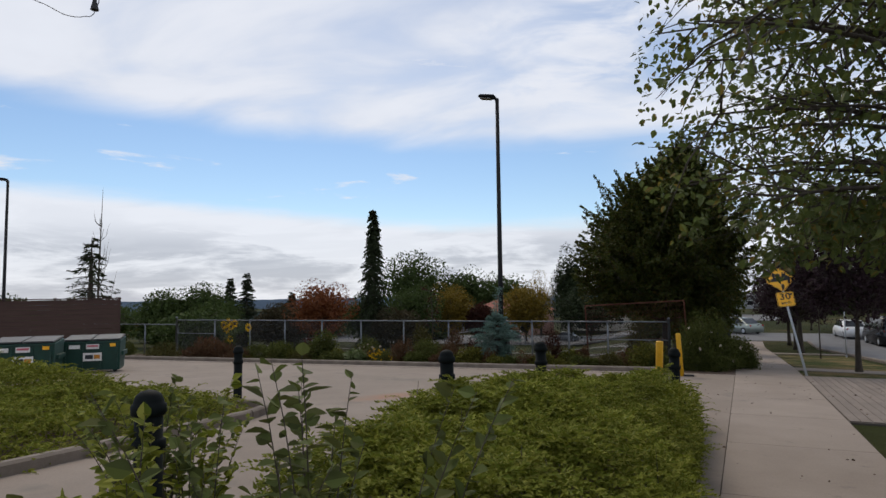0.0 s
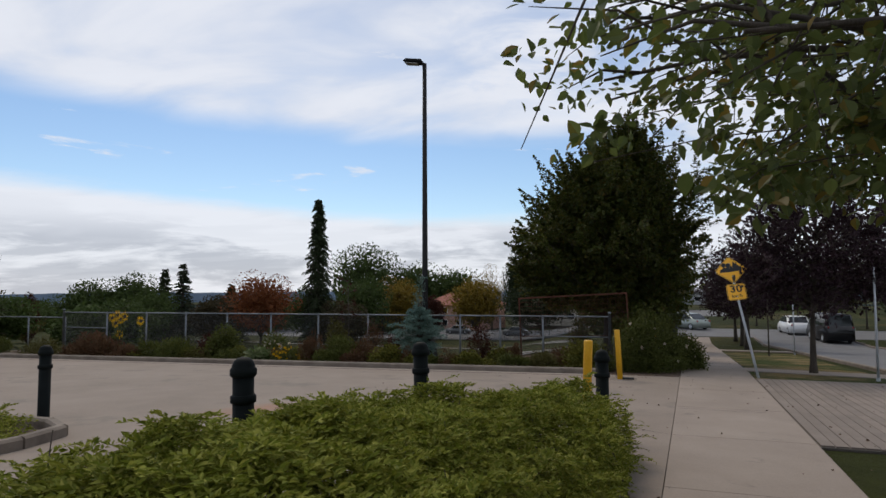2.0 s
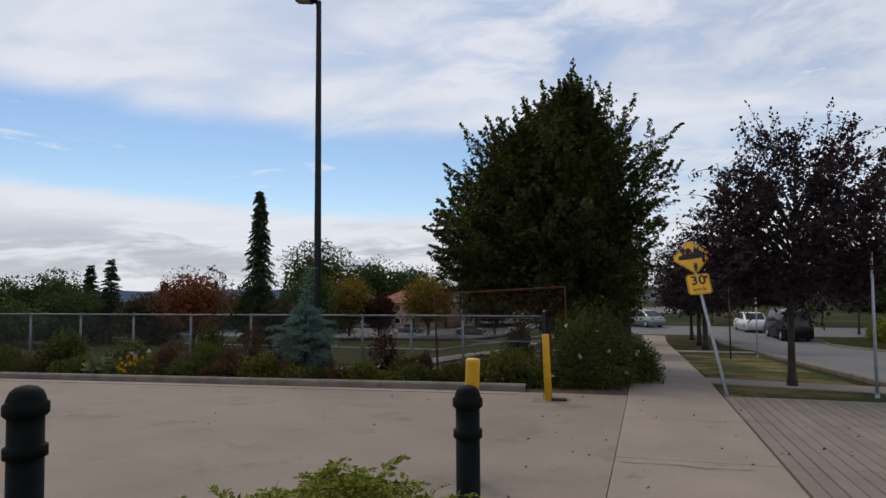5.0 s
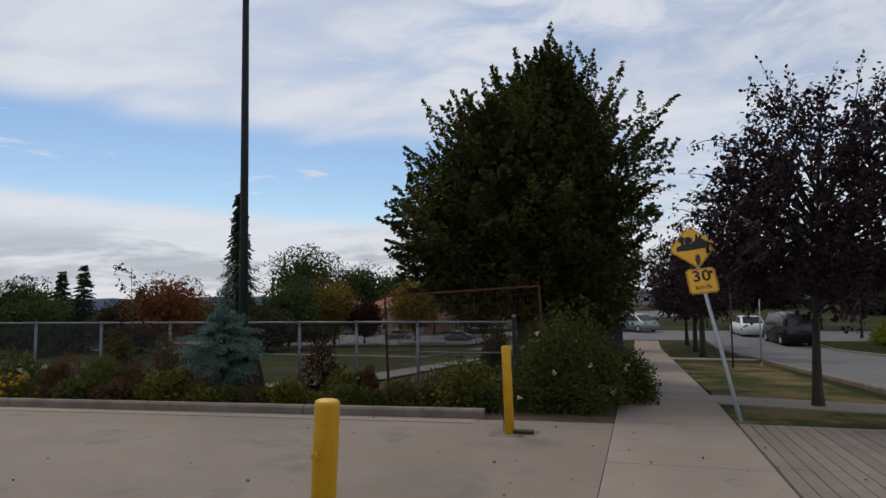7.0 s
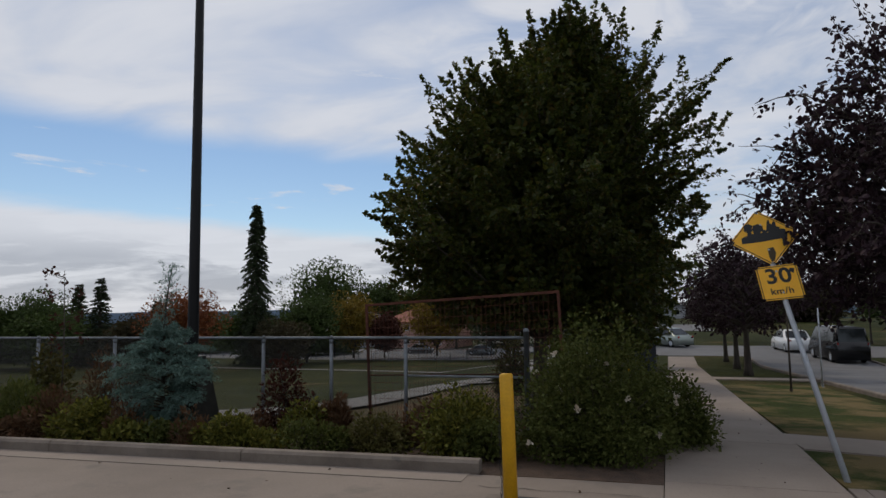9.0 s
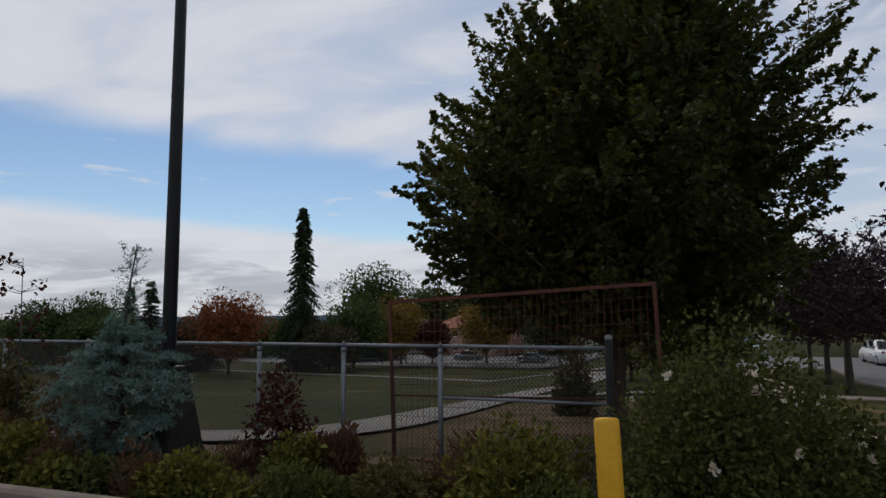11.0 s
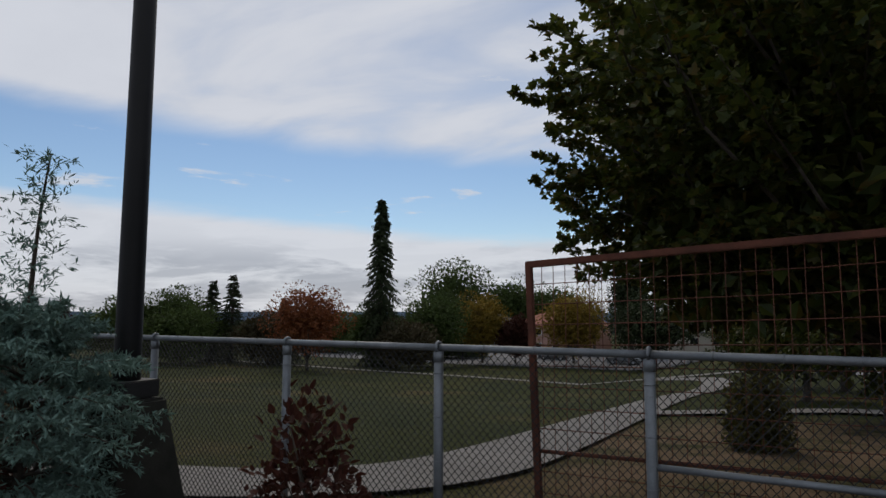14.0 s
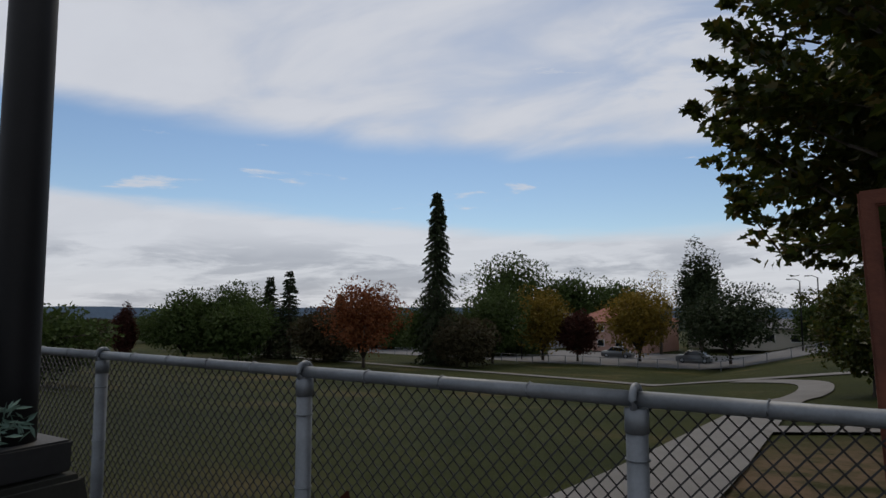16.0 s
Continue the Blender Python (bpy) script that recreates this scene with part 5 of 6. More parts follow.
# ---------------- hedge and plants by the sidewalk ----------------
def mound_hedge(name, label, outline_pts, top, n, leaf, mat, seed, outline=NARROW, shoots=6500):
    """A clipped-looking but shaggy hedge over a plan polygon, given as (x, y); top(x, y) is its height above the ground."""
    r = np.random.default_rng(seed)
    h = thing(name, pose(0, 0, 0), label, "hedge")
    poly = np.array(outline_pts, float)

    def inside(x, y):
        c = np.zeros(len(x), bool)
        j = len(poly) - 1
        for i in range(len(poly)):
            xi, yi, xj, yj = *poly[i], *poly[j]
            hit = ((yi > y) != (yj > y)) & (x < (xj - xi) * (y - yi) / (yj - yi + 1e-12) + xi)
            c ^= hit
            j = i
        return c

    def edge_dist(x, y):
        best = np.full(len(x), 1e9)
        j = len(poly) - 1
        for i in range(len(poly)):
            a, b = poly[j], poly[i]
            d = b - a
            t = np.clip(((x - a[0]) * d[0] + (y - a[1]) * d[1]) / (d @ d + 1e-12), 0, 1)
            best = np.minimum(best, np.hypot(x - a[0] - t * d[0], y - a[1] - t * d[1]))
            j = i
        return best

    lo, hi = poly.min(0), poly.max(0)
    X, Y = r.uniform(lo[0], hi[0], n * 3), r.uniform(lo[1], hi[1], n * 3)
    ok = inside(X, Y)
    X, Y = X[ok][:n], Y[ok][:n]
    e = edge_dist(X, Y)
    round_off = np.sqrt(np.clip(1 - np.clip(1 - e / 0.55, 0, 1) ** 2, 0, 1))
    T = np.array([top(a, b) for a, b in zip(X, Y)]) * (0.15 + 0.85 * round_off)
    lump = np.array([0.22 * noise.noise(Vector((a * 1.1, b * 1.1, seed))) + 0.20 * noise.noise(Vector((a * 2.7, b * 2.7, seed))) + 0.07 * noise.noise(Vector((a * 7, b * 7, seed))) for a, b in zip(X, Y)])
    G = np.array([height(a, b) for a, b in zip(X, Y)])
    depth = np.abs(r.normal(size=len(X))) * 0.13
    side = (e < 0.5) & (r.random(len(X)) < 0.65)
    top_z = G + 0.10 + np.maximum(0.03, (T + lump))
    Z = np.maximum(G + 0.06, top_z - depth)
    Z[side] = G[side] + 0.05 + (Z[side] - G[side]) * r.random(side.sum())
    D = np.stack([r.normal(size=len(X)) * 0.75, r.normal(size=len(X)) * 0.75, r.normal(size=len(X)) * 0.38 + 0.10], 1)
    P, S = [np.stack([X, Y, Z], 1)], [leaf * r.uniform(0.6, 1.2, len(X))]
    D = [D]
    # arching shoots with paired leaflets over the surface
    for k in r.choice(len(X), min(len(X), shoots), replace=False):
        a = r.uniform(0, 2 * math.pi)
        d = np.array([math.cos(a), math.sin(a), r.uniform(0.15, 0.9)])
        d /= np.linalg.norm(d)
        ln = leaf * r.uniform(2.6, 6.0)
        m = 14
        t = np.linspace(0.1, 1.0, m)
        p0 = np.array([X[k], Y[k], (top_z[k] if not side[k] else Z[k]) - 0.04])
        across = np.cross(d, (0, 0, 1))
        sgn = np.where(np.arange(m) % 2, 1, -1)
        P.append(p0 + d * (ln * t)[:, None] + np.array([0, 0, -0.35]) * (ln * t * t)[:, None])
        D.append(d * 0.7 + across * sgn[:, None] * 0.8 + r.normal(size=(m, 3)) * 0.2)
        S.append(leaf * r.uniform(0.7, 1.25) * (1.15 - 0.5 * t))
    leaves("foliage", np.concatenate(P), np.concatenate(D), np.concatenate(S), outline, mat, h, seed=seed, fold=0.3)
    # inner twigs
    lines = []
    for i in range(260):
        k = r.integers(0, len(X))
        x, y, z = X[k], Y[k], Z[k]
        if e[k] < 0.15:
            continue
        g = G[k]
        q = (x + r.normal() * 0.12, y + r.normal() * 0.12)
        lines.append([((q[0], q[1], g), 0.008), (((x + q[0]) / 2, (y + q[1]) / 2, g + 0.6 * (z - g)), 0.006), ((x, y, z + r.uniform(0, 0.1)), 0.002)])
    tagged(tube_part("twigs", lines, M_BARK, h, 4), kind="stuff")
    return h


mound_hedge("hedge", "dense low green hedge with fine leaves beside the sidewalk", [(-2.5, 2.8), (-1.0, 2.0), (-0.15, 3.0), (-0.10, 6.0), (-0.06, 9.6), (-0.5, 10.3), (-1.5, 9.9), (-2.05, 8.6), (-2.75, 7.3), (-2.75, 5.0)],
            lambda x, y: 0.80 - 0.02 * max(0.0, y - 5.5) - 0.09 * max(0, x + 1.7) - 0.08 * max(0, -x - 1.3) + 0.10 * math.exp(-((x + 2.2) ** 2 + (y - 5.5) ** 2) / 0.7), 85000, 0.048, F_HEDGE, 3, LEAFLET)
mound_hedge("hedge", "leafy green planting on the parking lot island", [(-14.5, 2.7), (-7.0, 3.2), (-6.6, 4.4), (-6.7, 7.8), (-7.3, 8.6), (-14.5, 8.8)],
            lambda x, y: min(0.85, 0.16 + 0.10 * max(0.0, -x - 7.6)), 60000, 0.065, F_HEDGE, 4, LEAFLET, 4000)


def leafy_stems(name, x, y, label, count, tall, mat, seed):
    """Long loose shoots with paired leaves, standing above the hedge."""
    r = np.random.default_rng(seed)
    root = thing(name, pose(x, y, height(x, y) + 0.1), label, "shrub")
    lines, P, D = [], [], []
    for i in range(count):
        a, sp = r.uniform(0, 6.28), r.uniform(0.05, 0.62)
        b = np.array([0.35 * sp * math.cos(a), 0.35 * sp * math.sin(a), -0.1])
        h = tall * r.uniform(0.5, 1.0)
        e = np.array([sp * math.cos(a) * 1.2, sp * math.sin(a) * 1.2, h])
        L = bezier(b, (b + e) / 2 + np.array([-0.1 * math.cos(a), -0.1 * math.sin(a), 0.15]), e, 8)
        lines.append([(p, 0.006 * (1 - 0.8 * k / 7)) for k, p in enumerate(L)])
        for k in np.arange(0.2, 1.0, 0.022):
            q = k * 7
            i0 = min(6, int(q))
            p = L[i0] + (L[i0 + 1] - L[i0]) * (q - i0)
            d = r.normal(size=3) * 0.9
            d[2] = abs(d[2]) * 0.5 + 0.1
            P.append(p)
            D.append(d)
    tube_part("stem", lines, M_BARK, root, 5)
    leaves("foliage", np.array(P), np.array(D), 0.072 * r.uniform(0.5, 1.25, len(P)), OVATE, mat, root, seed=seed)


leafy_stems("wild_shrub", -1.12, 1.62, "loose leggy shrub with oval green leaves", 22, 1.42, F_STEM, 2)
leafy_stems("wild_shrub", -1.55, 1.55, "loose leggy shrub with dull green leaves", 22, 1.2, F_STEM, 5)
leafy_stems("wild_shrub", -2.15, 1.85, "straggling shrub with dull green leaves", 18, 1.15, F_HEDGE, 6)
leafy_stems("wild_shrub", -2.9, 2.9, "straggling green shrub at the island edge", 18, 1.1, F_HEDGE, 7)
leafy_stems("wild_shrub", -3.5, 3.3, "straggling shrub round a bollard", 16, 1.1, F_STEM, 8)

# ---------------- garden bed ----------------
def bz(x, y):
    return height(x, y) + 0.045


def garden():
    def s(x, y, label, radii, n, leaf, mat, **k):
        return shrub(k.pop("name", "garden_shrub"), x, y, label, radii, n, leaf, mat, base=bz(x, y), group="plants in the garden bed", **k)

    s(0.05, 19.55, "big dark-green rose bush with pale blooms", (1.05, 0.85, 1.62), 25000, 0.045, F_ROSE, name="rose_bush", outline=OVATE, seed=31, lumps=26, stems=60, flowers=(16, 0.05, F_PETAL))
    s(0.75, 20.6, "dark-green rose bush by the sidewalk", (0.75, 0.8, 0.95), 11000, 0.05, F_ROSE, name="rose_bush", outline=OVATE, seed=32, lumps=10, stems=24, flowers=(7, 0.05, F_PETAL))
    s(-1.7, 19.5, "olive-green spreading shrub with yellowing leaves", (1.0, 0.7, 0.80), 5200, 0.065, F_LIME, outline=OVATE, seed=33, lumps=14)
    s(-2.65, 19.2, "low olive-green shrub on mulch", (0.55, 0.5, 0.50), 2800, 0.05, F_OLIVE, outline=OVATE, seed=34)
    s(-4.6, 20.4, "wine-red leaved shrub by the fence", (0.52, 0.36, 1.28), 1700, 0.062, F_WINE, outline=OVATE, seed=35, lumps=9)
    s(-3.95, 19.75, "yellow-green small leafy shrub", (0.42, 0.35, 0.50), 1500, 0.07, F_LIME, outline=OVATE, seed=36)
    s(-3.6, 19.95, "russet feathery plant beside shrubs", (0.28, 0.28, 0.65), 1800, 0.09, F_RUSSET, outline=NARROW, seed=37, up=1.2)
    s(-4.75, 18.95, "yellow-green leafy plant by the kerb", (0.50, 0.38, 0.45), 1500, 0.075, F_LIME, outline=OVATE, seed=38)
    s(-5.6, 18.85, "low green plant by the kerb", (0.35, 0.3, 0.35), 1300, 0.06, F_ROSE, outline=OVATE, seed=39)
    s(-7.0, 18.95, "yellow-green leafy shrub by the kerb", (0.6, 0.45, 0.62), 2200, 0.075, F_LIME, outline=OVATE, seed=40)
    s(-7.9, 19.3, "russet dried plant on mulch", (0.5, 0.4, 0.75), 2600, 0.08, F_RUSSET, outline=NARROW, seed=41, up=0.9)
    s(-8.6, 19.3, "feathery green shrub on mulch", (0.75, 0.5, 0.95), 4200, 0.09, F_ROSE, outline=NARROW, seed=42, up=0.9)
    s(-9.55, 19.2, "dark russet shrub on mulch", (0.55, 0.45, 0.8), 2800, 0.08, F_RUSSET, outline=NARROW, seed=43, up=0.8)
    s(-10.35, 18.85, "clump of yellow daisies", (0.45, 0.35, 0.58), 1800, 0.06, F_ROSE, outline=NARROW, seed=44, flowers=(30, 0.05, F_GOLD), name="yellow_daisies", category="flowers")
    s(-11.2, 18.9, "pale-green broad-leaved hosta clump", (0.55, 0.4, 0.40), 420, 0.2, F_PALE, outline=OVATE, seed=45, name="hosta", category="plant")
    s(-11.35, 19.7, "green shrub with white flower heads", (0.6, 0.5, 0.95), 2600, 0.07, F_ROSE, outline=OVATE, seed=46, flowers=(14, 0.075, F_PETAL))
    s(-12.9, 19.5, "green leafy plant beside the fence", (0.7, 0.5, 1.05), 2600, 0.09, F_ROSE, outline=OVATE, seed=47)
    s(-15.1, 19.1, "rounded green grassy mound", (1.25, 0.6, 0.80), 4200, 0.12, F_ROSE, outline=NARROW, seed=48, up=0.7)
    s(-13.9, 19.9, "reddish shrub beside the fence", (0.5, 0.4, 0.9), 1400, 0.08, F_WINE, outline=OVATE, seed=49)
    s(-18.0, 19.1, "tawny dried grass mound", (1.4, 0.6, 0.78), 4200, 0.14, F_RUSSET, outline=NARROW, seed=50, up=0.9)
    s(-20.5, 19.2, "dull green shrub behind the kerb", (1.0, 0.6, 0.7), 2200, 0.1, F_OLIVE, outline=NARROW, seed=51)
    s(-23.0, 19.3, "dull green shrub behind the kerb", (1.1, 0.6, 0.6), 2200, 0.1, F_ROSE, outline=NARROW, seed=52)
    s(-8.1, 20.3, "tall russet shrub beside the fence", (0.45, 0.4, 1.3), 1400, 0.08, F_RUSSET, outline=NARROW, seed=53, up=0.8)
    s(-9.3, 20.4, "tall olive shrub beside the fence", (0.55, 0.4, 1.35), 1700, 0.08, F_OLIVE, outline=OVATE, seed=54)
    s(-2.2, 20.2, "dried russet stems behind shrubs", (0.5, 0.35, 0.55), 900, 0.09, F_RUSSET, outline=NARROW, seed=56, up=0.9)
    s(-5.0, 19.9, "brown dried stems on mulch", (0.4, 0.3, 0.35), 700, 0.08, F_RUSSET, outline=NARROW, seed=57, up=0.9)
    s(-6.1, 18.75, "yellow-green leafy plant by the kerb", (0.38, 0.3, 0.38), 1200, 0.07, F_LIME, outline=OVATE, seed=58)
    s(-9.0, 18.85, "low green plant by the kerb", (0.55, 0.32, 0.45), 2000, 0.06, F_ROSE, outline=OVATE, seed=59)
    s(-8.0, 18.8, "dark russet plant by the kerb", (0.45, 0.3, 0.42), 1800, 0.06, F_RUSSET, outline=OVATE, seed=60)
    s(-12.2, 18.9, "dark green low plant by the kerb", (0.6, 0.35, 0.4), 1600, 0.07, F_ROSE, outline=OVATE, seed=61)
    s(-13.6, 19.0, "olive low plant by the kerb", (0.6, 0.35, 0.4), 1500, 0.08, F_OLIVE, outline=NARROW, seed=62)
    s(-16.5, 18.9, "tawny low grasses by the kerb", (0.7, 0.4, 0.45), 1800, 0.1, F_RUSSET, outline=NARROW, seed=63, up=0.9)
    s(-1.15, 18.95, "low green plant at the kerb end", (0.45, 0.4, 0.5), 1900, 0.05, F_ROSE, outline=OVATE, seed=64)
    s(-7.3, 20.2, "dark red shrub beside the fence", (0.4, 0.35, 1.0), 1200, 0.07, F_WINE, outline=OVATE, seed=55)

    # low mixed plants that close the gaps along the front of the bed
    r = np.random.default_rng(90)
    kinds = ((F_OLIVE, "low olive-green leafy plant on mulch", OVATE, 0.055), (F_RUSSET, "low dried russet plant on mulch", NARROW, 0.08), (F_ROSE, "low dark-green leafy plant on mulch", OVATE, 0.05), (F_LIME, "low yellow-green leafy plant on mulch", OVATE, 0.06))
    for i in range(30):
        x = -1.5 - 0.52 * i + r.uniform(-0.15, 0.15)
        mat, label, outline, size = kinds[int(r.integers(0, 4))]
        s(x, r.uniform(18.85, 20.1) if x < -5.2 or x > -2.9 else r.uniform(18.85, 19.1), label, (r.uniform(0.3, 0.5), r.uniform(0.25, 0.4), r.uniform(0.25, 0.5)), 900, size, mat, outline=outline, seed=200 + i, up=0.6)


F_PALE = foliage("hosta_leaves", [(0.10, 0.15, 0.05), (0.16, 0.20, 0.09), (0.22, 0.25, 0.14)])
garden()
def blue_spruce(x, y):
    """A young soft-plumed spruce: broad skirts of feathery sprays and a thin, bent leader."""
    r = np.random.default_rng(12)
    root = thing("blue_spruce", pose(x, y, bz(x, y)), "young blue-grey spruce in front of the lamp post", "tree")
    lines, P, D = [], [], []

    def stem(h):
        return np.array([0.12 * max(0.0, h - 1.5) ** 2, 0.0, h])

    lines.append([(stem(h), 0.035 * (1 - h / 2.7) + 0.003) for h in np.linspace(-0.05, 2.55, 14)])

    def twig(p, d, ln, n):
        d = d / np.linalg.norm(d)
        t = r.uniform(0.0, 1.05, n)[:, None]
        P.append(p + d * ln * t + r.normal(size=(n, 3)) * 0.008)
        D.append(d * 0.55 + r.normal(size=(n, 3)) * 0.6)

    for i in range(92):
        h = 0.12 + 1.55 * (i / 92) ** 0.9
        R = float(np.interp(h, [0.1, 0.4, 1.15, 1.4, 1.7], [0.42, 0.54, 0.70, 0.42, 0.22])) * r.uniform(0.5, 1.12)
        a = i * 2.4 + r.uniform(-0.3, 0.3)
        o = np.array([math.cos(a), math.sin(a), 0.0])
        p0 = stem(h * 0.88)
        p1 = p0 + o * R + np.array([0, 0, 0.12 * h + r.normal() * 0.06])
        L = bezier(p0, (p0 + p1) / 2 + np.array([0, 0, 0.16 * R]), p1, 7)
        lines.append([(p, 0.010 * (1 - k / 7) + 0.002) for k, p in enumerate(L)])
        across = np.cross(o, (0, 0, 1))
        for k in range(13):
            q = 1.5 + 4.5 * (k + r.random()) / 13
            p = L[int(q)] + (L[min(6, int(q) + 1)] - L[int(q)]) * (q - int(q))
            twig(p, o * 0.8 + across * (1 if k % 2 else -1) * r.uniform(0.5, 1.0) + np.array([0, 0, r.uniform(-0.55, 0.15)]), R * r.uniform(0.2, 0.42), 34)
        twig(p1 - o * 0.05, o + np.array([0, 0, -0.35]), 0.16, 26)
    for i in range(40):
        h = 1.5 + 1.05 * i / 40
        a = i * 2.4
        o = np.array([math.cos(a), math.sin(a), r.uniform(0.0, 0.6)])
        twig(stem(h), o, (0.26 - 0.19 * (h - 1.5)) * r.uniform(0.6, 1.1), 16)
        twig(stem(h) + o * 0.10, o + r.normal(size=3) * 0.6, 0.13, 12)
    tube_part("trunk", lines, M_BARK, root, 4)
    P, D = np.concatenate(P), np.concatenate(D)
    leaves("crown", P, D, 0.055 * r.uniform(0.6, 1.2, len(P)), NEEDLE, F_SPRUCE, root, seed=12, fold=0.1)


blue_spruce(-6.36, 19.70)


def sunflower(x, y, heads, seed):
    r = np.random.default_rng(seed)
    t = thing("sunflower", pose(x, y, bz(x, y)), "tall sunflower with yellow heads", "flowers", "sunflowers in the garden bed")
    lines = []
    P, D = [], []
    for dx, z in heads:
        lines.append([((dx * 0.3, 0, -0.05), 0.014), ((dx * 0.7, 0, z * 0.6), 0.011), ((dx, -0.02, z), 0.008)])
        for k in range(6):
            zz = z * r.uniform(0.2, 0.85)
            P.append((dx * zz / z, 0, zz))
            D.append((r.normal(), r.normal(), 0.1))
        a = np.linspace(0, 2 * math.pi, 17)[:-1]
        c = np.array([dx, -0.04, z])
        leaves("petal_ring", np.repeat(c[None], 16, 0) + 0.05 * np.stack([np.cos(a), a * 0, np.sin(a)], 1), np.stack([np.cos(a), a * 0 - 0.25, np.sin(a)], 1), np.full(16, 0.14), NARROW, F_GOLD, t, seed=seed)
        bm = lathe([(0.055, 0), (0.055, 0.015), (0.03, 0.03), (0, 0.032)], 12)
        part("disc", bm, M_BARK, t).matrix_basis = pose(dx, -0.04, z, 80)
    tube_part("stalk", lines, M_STALK, t, 6)
    leaves("foliage", np.array(P), np.array(D), np.full(len(P), 0.16), OVATE, F_ROSE, t, seed=seed)


M_STALK = plain("green_stalk", (0.06, 0.085, 0.025), 0.8)
sunflower(-17.5, 19.6, [(-0.25, 1.32), (0.0, 1.42), (0.12, 1.28), (0.3, 1.38), (-0.1, 1.15)], 3)
sunflower(-16.6, 19.7, [(0.0, 1.22), (-0.9, 0.75)], 4)


def sapling(x, y, tall, mat, seed, label):
    r = np.random.default_rng(seed)
    t = thing("sapling", pose(x, y, bz(x, y)), label, "tree")
    lines = [[((0, 0, -0.05), 0.016), ((0.02, 0, tall * 0.5), 0.012), ((-0.03, 0, tall), 0.004)]]
    P = []
    for i in range(16):
        z = r.uniform(0.45, 1.0) * tall
        a, ln = r.uniform(0, 6.28), r.uniform(0.15, 0.4)
        e = np.array([ln * math.cos(a), ln * math.sin(a), z + 0.3 * ln])
        lines.append([((0, 0, z), 0.006), (tuple(e), 0.002)])
        P += [e * (1, 1, 1) + r.normal(size=3) * 0.05 for _ in range(7)]
    tube_part("stem", lines, M_BARK, t, 5)
    leaves("foliage", np.array(P), r.normal(size=(len(P), 3)), np.full(len(P), 0.08), OVATE, mat, t, seed=seed)


shrub("field_shrub", -2.7, 28.7, "brownish drooping shrub below the maple", (0.55, 0.55, 1.75), 2400, 0.10, F_OLIVE, outline=OVATE, seed=71, lumps=12)
sapling(-8.9, 20.2, 2.6, F_WINE, 3, "thin sapling with a few dark red leaves")

# ---------------- dumpsters and board screen ----------------
def dumpster(x, y, turn, label):
    w, d, h = 1.95, 1.35, 1.28
    k = 0.80
    t = thing("dumpster", pose(x, y, height(x, y) + 0.03, 0, 0, turn) @ Matrix.Scale(k, 4), label, "dumpster", "green dumpsters")
    bm = bmesh.new()
    add_box(bm, 0, 0, 0.10 + (h - 0.1) / 2, w, d, h - 0.1)
    for v in bm.verts:
        if v.co.z < 0.3:
            v.co.y *= 0.86
            v.co.x *= 0.97
        elif v.co.y < 0:
            v.co.z -= 0.10
    bmesh.ops.bevel(bm, geom=bm.edges[:], offset=0.015, segments=1, affect="EDGES")
    part("body", bm, M_GREEN_STEEL, t)
    for xx in (-0.85, -0.3, 0.3, 0.85):
        part("rib", box(xx, -d / 2 - 0.005, 0.62, 0.06, 0.05, 0.9, 0.01), M_GREEN_STEEL, t)
    part("rim", box(0, -d / 2 - 0.01, h - 0.12, w + 0.04, 0.06, 0.07, 0.012), M_GREEN_STEEL, t)
    for sx in (-1, 1):
        part("side_pocket", box(sx * (w / 2 + 0.04), 0.05, 0.70, 0.09, 0.9, 0.16, 0.015), M_GREEN_STEEL, t)
        part("lid", box(sx * w / 4, 0.0, h + 0.02, w / 2 - 0.03, d + 0.06, 0.05, 0.02, Matrix.Rotation(radians(4.2), 4, "X")), M_LID, t, "dark grey plastic lid")
        for sy in (-1, 1):
            part("caster", lathe([(0.07, -0.025), (0.07, 0.025)], 14), M_RUBBER, t).matrix_basis = pose(sx * 0.78, sy * 0.45, 0.07, 90, 0, 0)

    def sticker(cx, cz, sx, sz, mat):
        return part("sticker", box(cx, -d / 2 - 0.034, cz, sx, 0.006, sz), mat, t)
    logo = sticker(0.05, 0.62, 0.62, 0.30, M_WHITE)
    part("logo_shape", box(-0.06, -d / 2 - 0.040, 0.62, 0.26, 0.005, 0.15, 0, Matrix()), M_NAVY, logo)
    part("logo_shape", box(0.20, -d / 2 - 0.040, 0.62, 0.20, 0.005, 0.15), M_ORANGE, logo)
    sticker(-0.55, 1.0, 0.36, 0.14, M_WHITE)
    red = sticker(0.05, 1.0, 0.42, 0.18, M_WHITE)
    part("bar", box(0.05, -d / 2 - 0.040, 1.02, 0.36, 0.005, 0.07), M_PINK, red)
    sticker(0.72, 1.04, 0.20, 0.12, M_SIGN)
    return t


M_LID = surface("lid_plastic", (0.05, 0.055, 0.06), (0.10, 0.105, 0.11), 4, 60, 0.6)
M_NAVY = plain("dark_logo", (0.02, 0.025, 0.03), 0.5)
M_ORANGE = plain("orange_logo", (0.55, 0.22, 0.02), 0.5)
M_PINK = plain("pink_bar", (0.55, 0.12, 0.16), 0.5)
dumpster(-17.4, 11.5, 42, "dark-green steel dumpster with lids and stickers")
dumpster(-17.3, 13.5, 42, "dark-green steel dumpster beside another")


